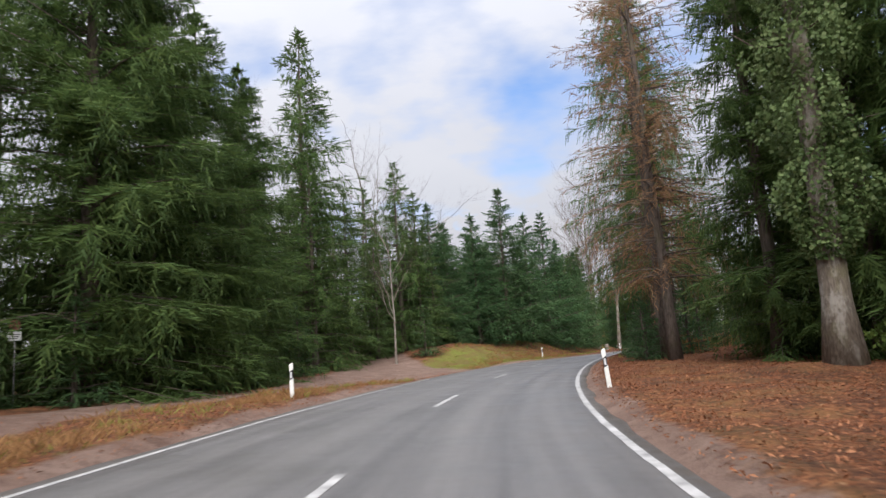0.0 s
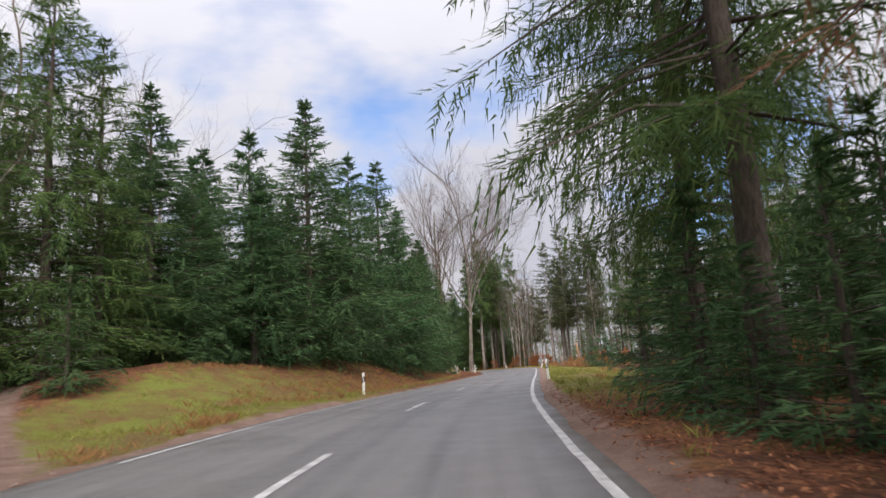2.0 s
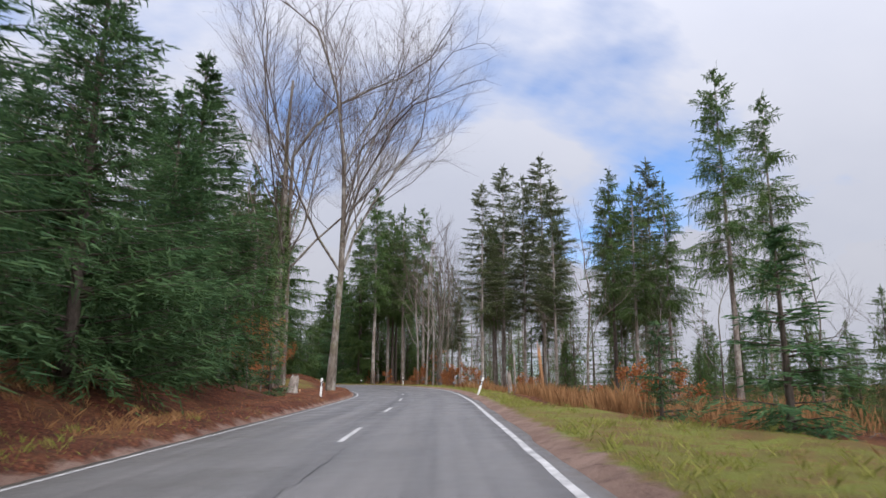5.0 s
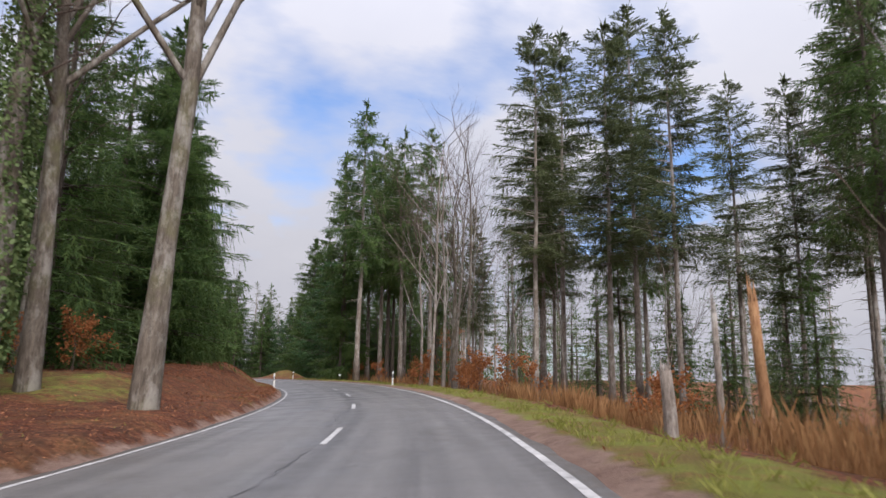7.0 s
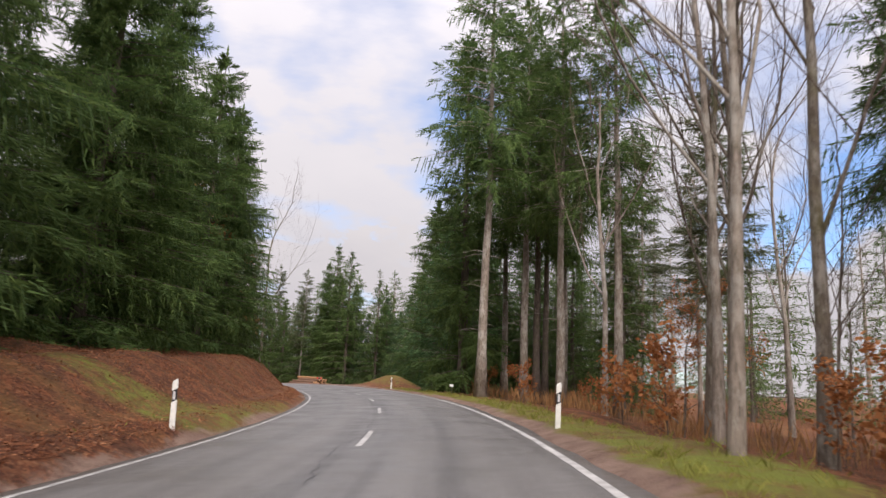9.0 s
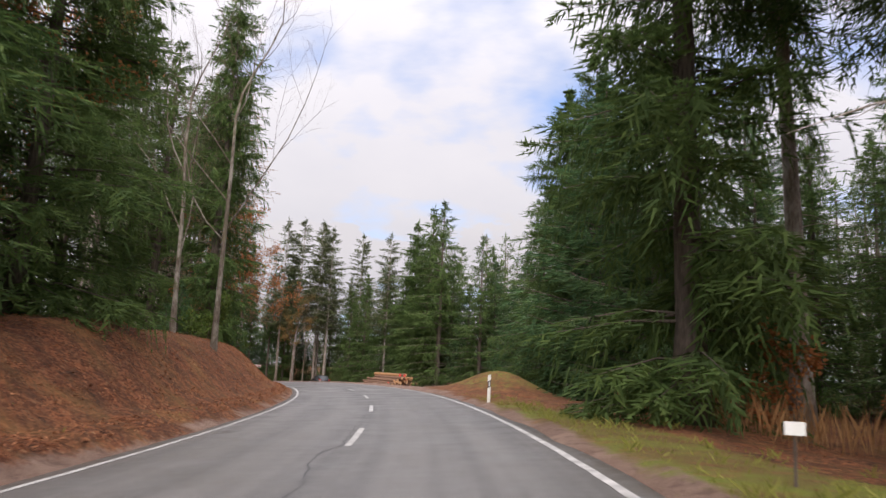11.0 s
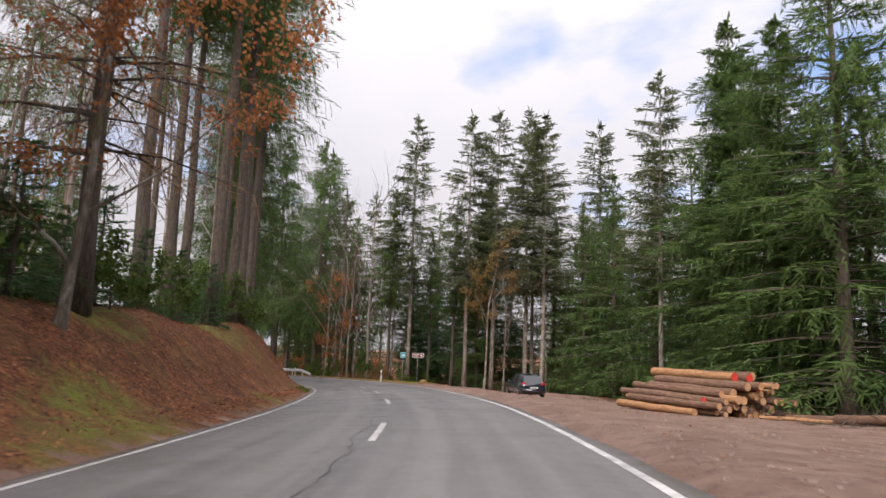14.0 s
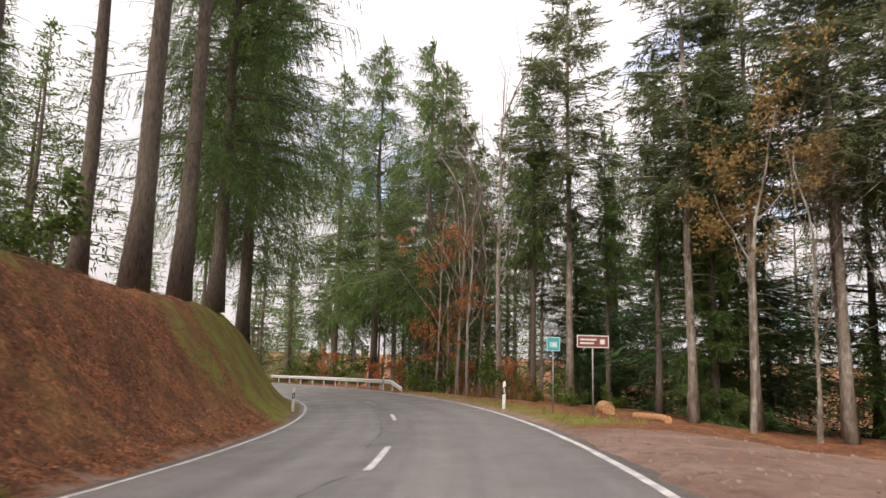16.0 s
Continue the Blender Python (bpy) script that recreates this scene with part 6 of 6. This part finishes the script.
# ---- loose cover of the ground ----
def scatter(n, s0, s1, side, u0, u1, keep):
    """Places beside the road at which keep(s, u, rnd) holds; thicker near the road."""
    s = rng.uniform(s0, s1, n)
    u = side * (u0 + (u1 - u0) * rng.random(n) ** 1.4)
    ok = keep(s, u, rng.random(n))
    s, u = s[ok], u[ok]
    x, y = at_road(s, u)
    real = np.abs(road_coords(x, y)[1]) > 3.75
    x, y = x[real], y[real]
    return np.stack([x, y, ground_z(x, y)], 1)


def leaf_sheet(pts, size):
    """Curled fallen leaves, one quad bent in the middle each."""
    n = len(pts)
    a = rng.uniform(0, 2 * math.pi, n)
    L = size * rng.uniform(0.6, 1.3, n)
    d = np.stack([np.cos(a), np.sin(a), rng.normal(0, 0.35, n)], 1) * L[:, None]
    e = np.stack([-np.sin(a), np.cos(a), rng.normal(0, 0.35, n)], 1) * (L * 0.42)[:, None]
    c = pts + np.array([0, 0, 0.015]) + np.stack([0 * a, 0 * a, rng.uniform(0, 0.03, n)], 1)
    up = np.array([0, 0, 1.0]) * (0.2 * L)[:, None]
    v = np.stack([c - d, c + e + up, c + d, c - e + up], 1).reshape(-1, 3)
    i = np.arange(n) * 4
    f = np.concatenate([np.stack([i, i + 1, i + 2], 1), np.stack([i, i + 2, i + 3], 1)]).tolist()
    return v, f


def blade_sheet(pts, h, w, spread=0.5):
    """Thin upright blades, two triangles each."""
    n = len(pts)
    a = rng.uniform(0, 2 * math.pi, n)
    H = h * rng.uniform(0.5, 1.4, n)
    side = np.stack([np.cos(a), np.sin(a), 0 * a], 1) * w
    bend = np.stack([rng.normal(0, spread, n), rng.normal(0, spread, n), np.ones(n)], 1) * H[:, None]
    low = pts - np.array([0, 0, 0.03])
    mid = low + bend * np.array([0.35, 0.35, 0.55])
    v = np.stack([low - side, low + side, mid + side * 0.7, low + bend], 1).reshape(-1, 3)
    i = np.arange(n) * 4
    f = np.concatenate([np.stack([i, i + 1, i + 2], 1), np.stack([i, i + 2, i + 3], 1)]).tolist()
    return v, f


PEBBLE = plain("pebbles", (0.23, 0.165, 0.135), 0.9, grain=0.25, scale=3.0)


def tufts(pts, n, r):
    """Gathers blades into tufts of n."""
    out_ = np.repeat(pts, n, axis=0)
    out_[:, :2] += rng.normal(0, r, (len(out_), 2))
    out_[:, 2] = ground_z(out_[:, 0], out_[:, 1])
    return out_


def stuff(name, sheet, material, label, category):
    me = mesh_of(name, sheet[0], sheet[1], material)
    tagged(new(name, me), label, category, kind="stuff")


def littered(s, u, r):
    g, v = zones(s, u)
    return (r > np.maximum(np.minimum(g * 1.3, 0.97), v * 0.92)) & (value_noise(s / 1.4, u / 1.1, 31) + r * 1.2 > 0.15)


def grassy(s, u, r):
    g, v = zones(s, u)
    return (r < g) & (v < 0.5)


pts = np.vstack([scatter(60000, -5, 71, -1, 3.9, 15.6, littered), scatter(24000, -5, 40, 1, 3.9, 12.0, littered), scatter(105000, 148, 316, 1, 4.1, 11.6, littered), scatter(9000, 100, 148, 1, 3.95, 12.6, littered), scatter(9000, 71, 224, -1, 4.2, 14.4, littered)])
stuff("leaf_litter", leaf_sheet(pts, 0.037), FALLEN, "brown and orange fallen beech leaves on the ground", "leaves")
pts = np.vstack([scatter(30000, 47, 226, -1, 3.95, 11.4, grassy), scatter(30000, -0, 111, 1, 3.95, 12.6, grassy), scatter(5000, 292, 338, -1, 3.95, 9.6, grassy), scatter(7000, 116, 297, 1, 4.3, 12.0, grassy)])
stuff("verge_grass", blade_sheet(pts, 0.10, 0.006), BLADES, "short yellow-green winter grass on the verge", "grass")


def tufted(s, u, r):
    g, v = zones(s, u)
    return (r < 0.9 * g) & (v < 0.4) & (value_noise(s / 2.2, u / 1.6, 61) > -0.15)


def withered(s, u, r):
    g, v = zones(s, u)
    return (g > 0.15) & (v < 0.4) & (value_noise(s / 3.4, u / 2.4, 62) + 0.5 * r > 0.25)


pts = np.vstack([scatter(3800, 40, 226, -1, 4.1, 13.0, tufted), scatter(3800, -5, 112, 1, 4.2, 14.0, tufted), scatter(500, 292, 338, -1, 4.1, 9.6, tufted)])
stuff("grass_tufts", blade_sheet(tufts(pts, 14, 0.07), 0.17, 0.0045, 0.45), BLADES, "tufts of longer green winter grass", "grass")
pts = np.vstack([scatter(800, 47, 112, -1, 6.5, 14.0, withered), scatter(4200, -5, 112, 1, 4.4, 14.5, withered)])
stuff("withered_grass", blade_sheet(tufts(pts, 14, 0.09), 0.20, 0.004, 0.5), STALKS, "withered orange-brown grass tufts on the bank", "grass")


def brushy(s, u, r):
    return value_noise(s / 3.0, u / 2.0, 41) + 0.6 * r > 0.42


pts = np.vstack([scatter(26000, 108, 158, -1, 7.9, 15.6, brushy), scatter(12000, 71, 111, -1, 12.6, 24.0, brushy), scatter(7000, 158, 218, -1, 8.6, 15.6, brushy), scatter(2500, 322, 350, -1, 9.0, 14.4, brushy), scatter(1500, 40, 71, -1, 8.6, 13.2, brushy)])
stuff("dry_stalks", blade_sheet(pts, 0.90, 0.0024, 0.15), STALKS, "tall dry orange-brown stalks and bracken", "undergrowth")

# twigs and sticks on the lay-by and in the clearing
pts = np.vstack([scatter(500, 251, 292, -1, 13.8, 19.2, lambda s, u, r: r < 0.8), scatter(250, 73, 108, -1, 10.8, 21.6, lambda s, u, r: r < 0.8)])
tw = Mesh()
for p in pts:
    a = rng.uniform(0, 6.28)
    L = rng.uniform(0.2, 0.7)
    d = np.array([math.cos(a) * L, math.sin(a) * L, rng.uniform(-0.05, 0.25)])
    tw.tube([p + (0, 0, 0.02), p + d * 0.5 + (0, 0, 0.06), p + d + (0, 0, 0.03)], [0.012, 0.01, 0.004], 3, cap=False)
tagged(new("brushwood", tw.make("brushwood", [TWIG])), "loose broken twigs and brushwood on the ground", "brushwood", kind="stuff")


# pebbles and clods of the lay-by
pts = np.vstack([scatter(5200, 226, 301, -1, 4.1, 17.5, lambda s, u, r: zones(s, u)[1] > 0.5), scatter(1500, 28, 52, 1, 4.0, 13.0, lambda s, u, r: zones(s, u)[1] > 0.5)])
peb = Mesh()
for p in pts:
    r = 0.012 + 0.035 * rng.random() ** 3
    a = rng.uniform(0, 6.28) + np.arange(5) * 1.2566
    k = rng.uniform(0.7, 1.3, 5) * r
    ring = np.stack([np.cos(a) * k, np.sin(a) * k, 0 * a], 1)
    peb.add(np.vstack([p + ring - (0, 0, 0.005), p + ring * 0.7 + (0, 0, 0.6 * r), [p + (0, 0, 0.85 * r)]]),
            [(i, (i + 1) % 5, 5 + (i + 1) % 5, 5 + i) for i in range(5)] + [(5 + i, 5 + (i + 1) % 5, 10) for i in range(5)])
tagged(new("pebbles", peb.make("pebbles", [PEBBLE])), "small pebbles and clods on the gravel lay-by", "gravel", kind="stuff")
pts = np.vstack([scatter(4200, 226, 301, -1, 4.4, 18.0, lambda s, u, r: (zones(s, u)[1] > 0.5) & (value_noise(s / 2.5, u / 1.8, 71) + r > 0.75))])
stuff("scattered_leaves", leaf_sheet(pts, 0.038), FALLEN, "brown leaves strewn over the gravel lay-by", "leaves")
pts = scatter(90, 284, 290, 1, 3.85, 4.5, lambda s, u, r: r < 0.9)
stuff("edge_weeds", blade_sheet(tufts(pts, 16, 0.08), 0.10, 0.007, 0.7), LEAVES_SHRUB, "green weeds along the road's edge", "weeds")
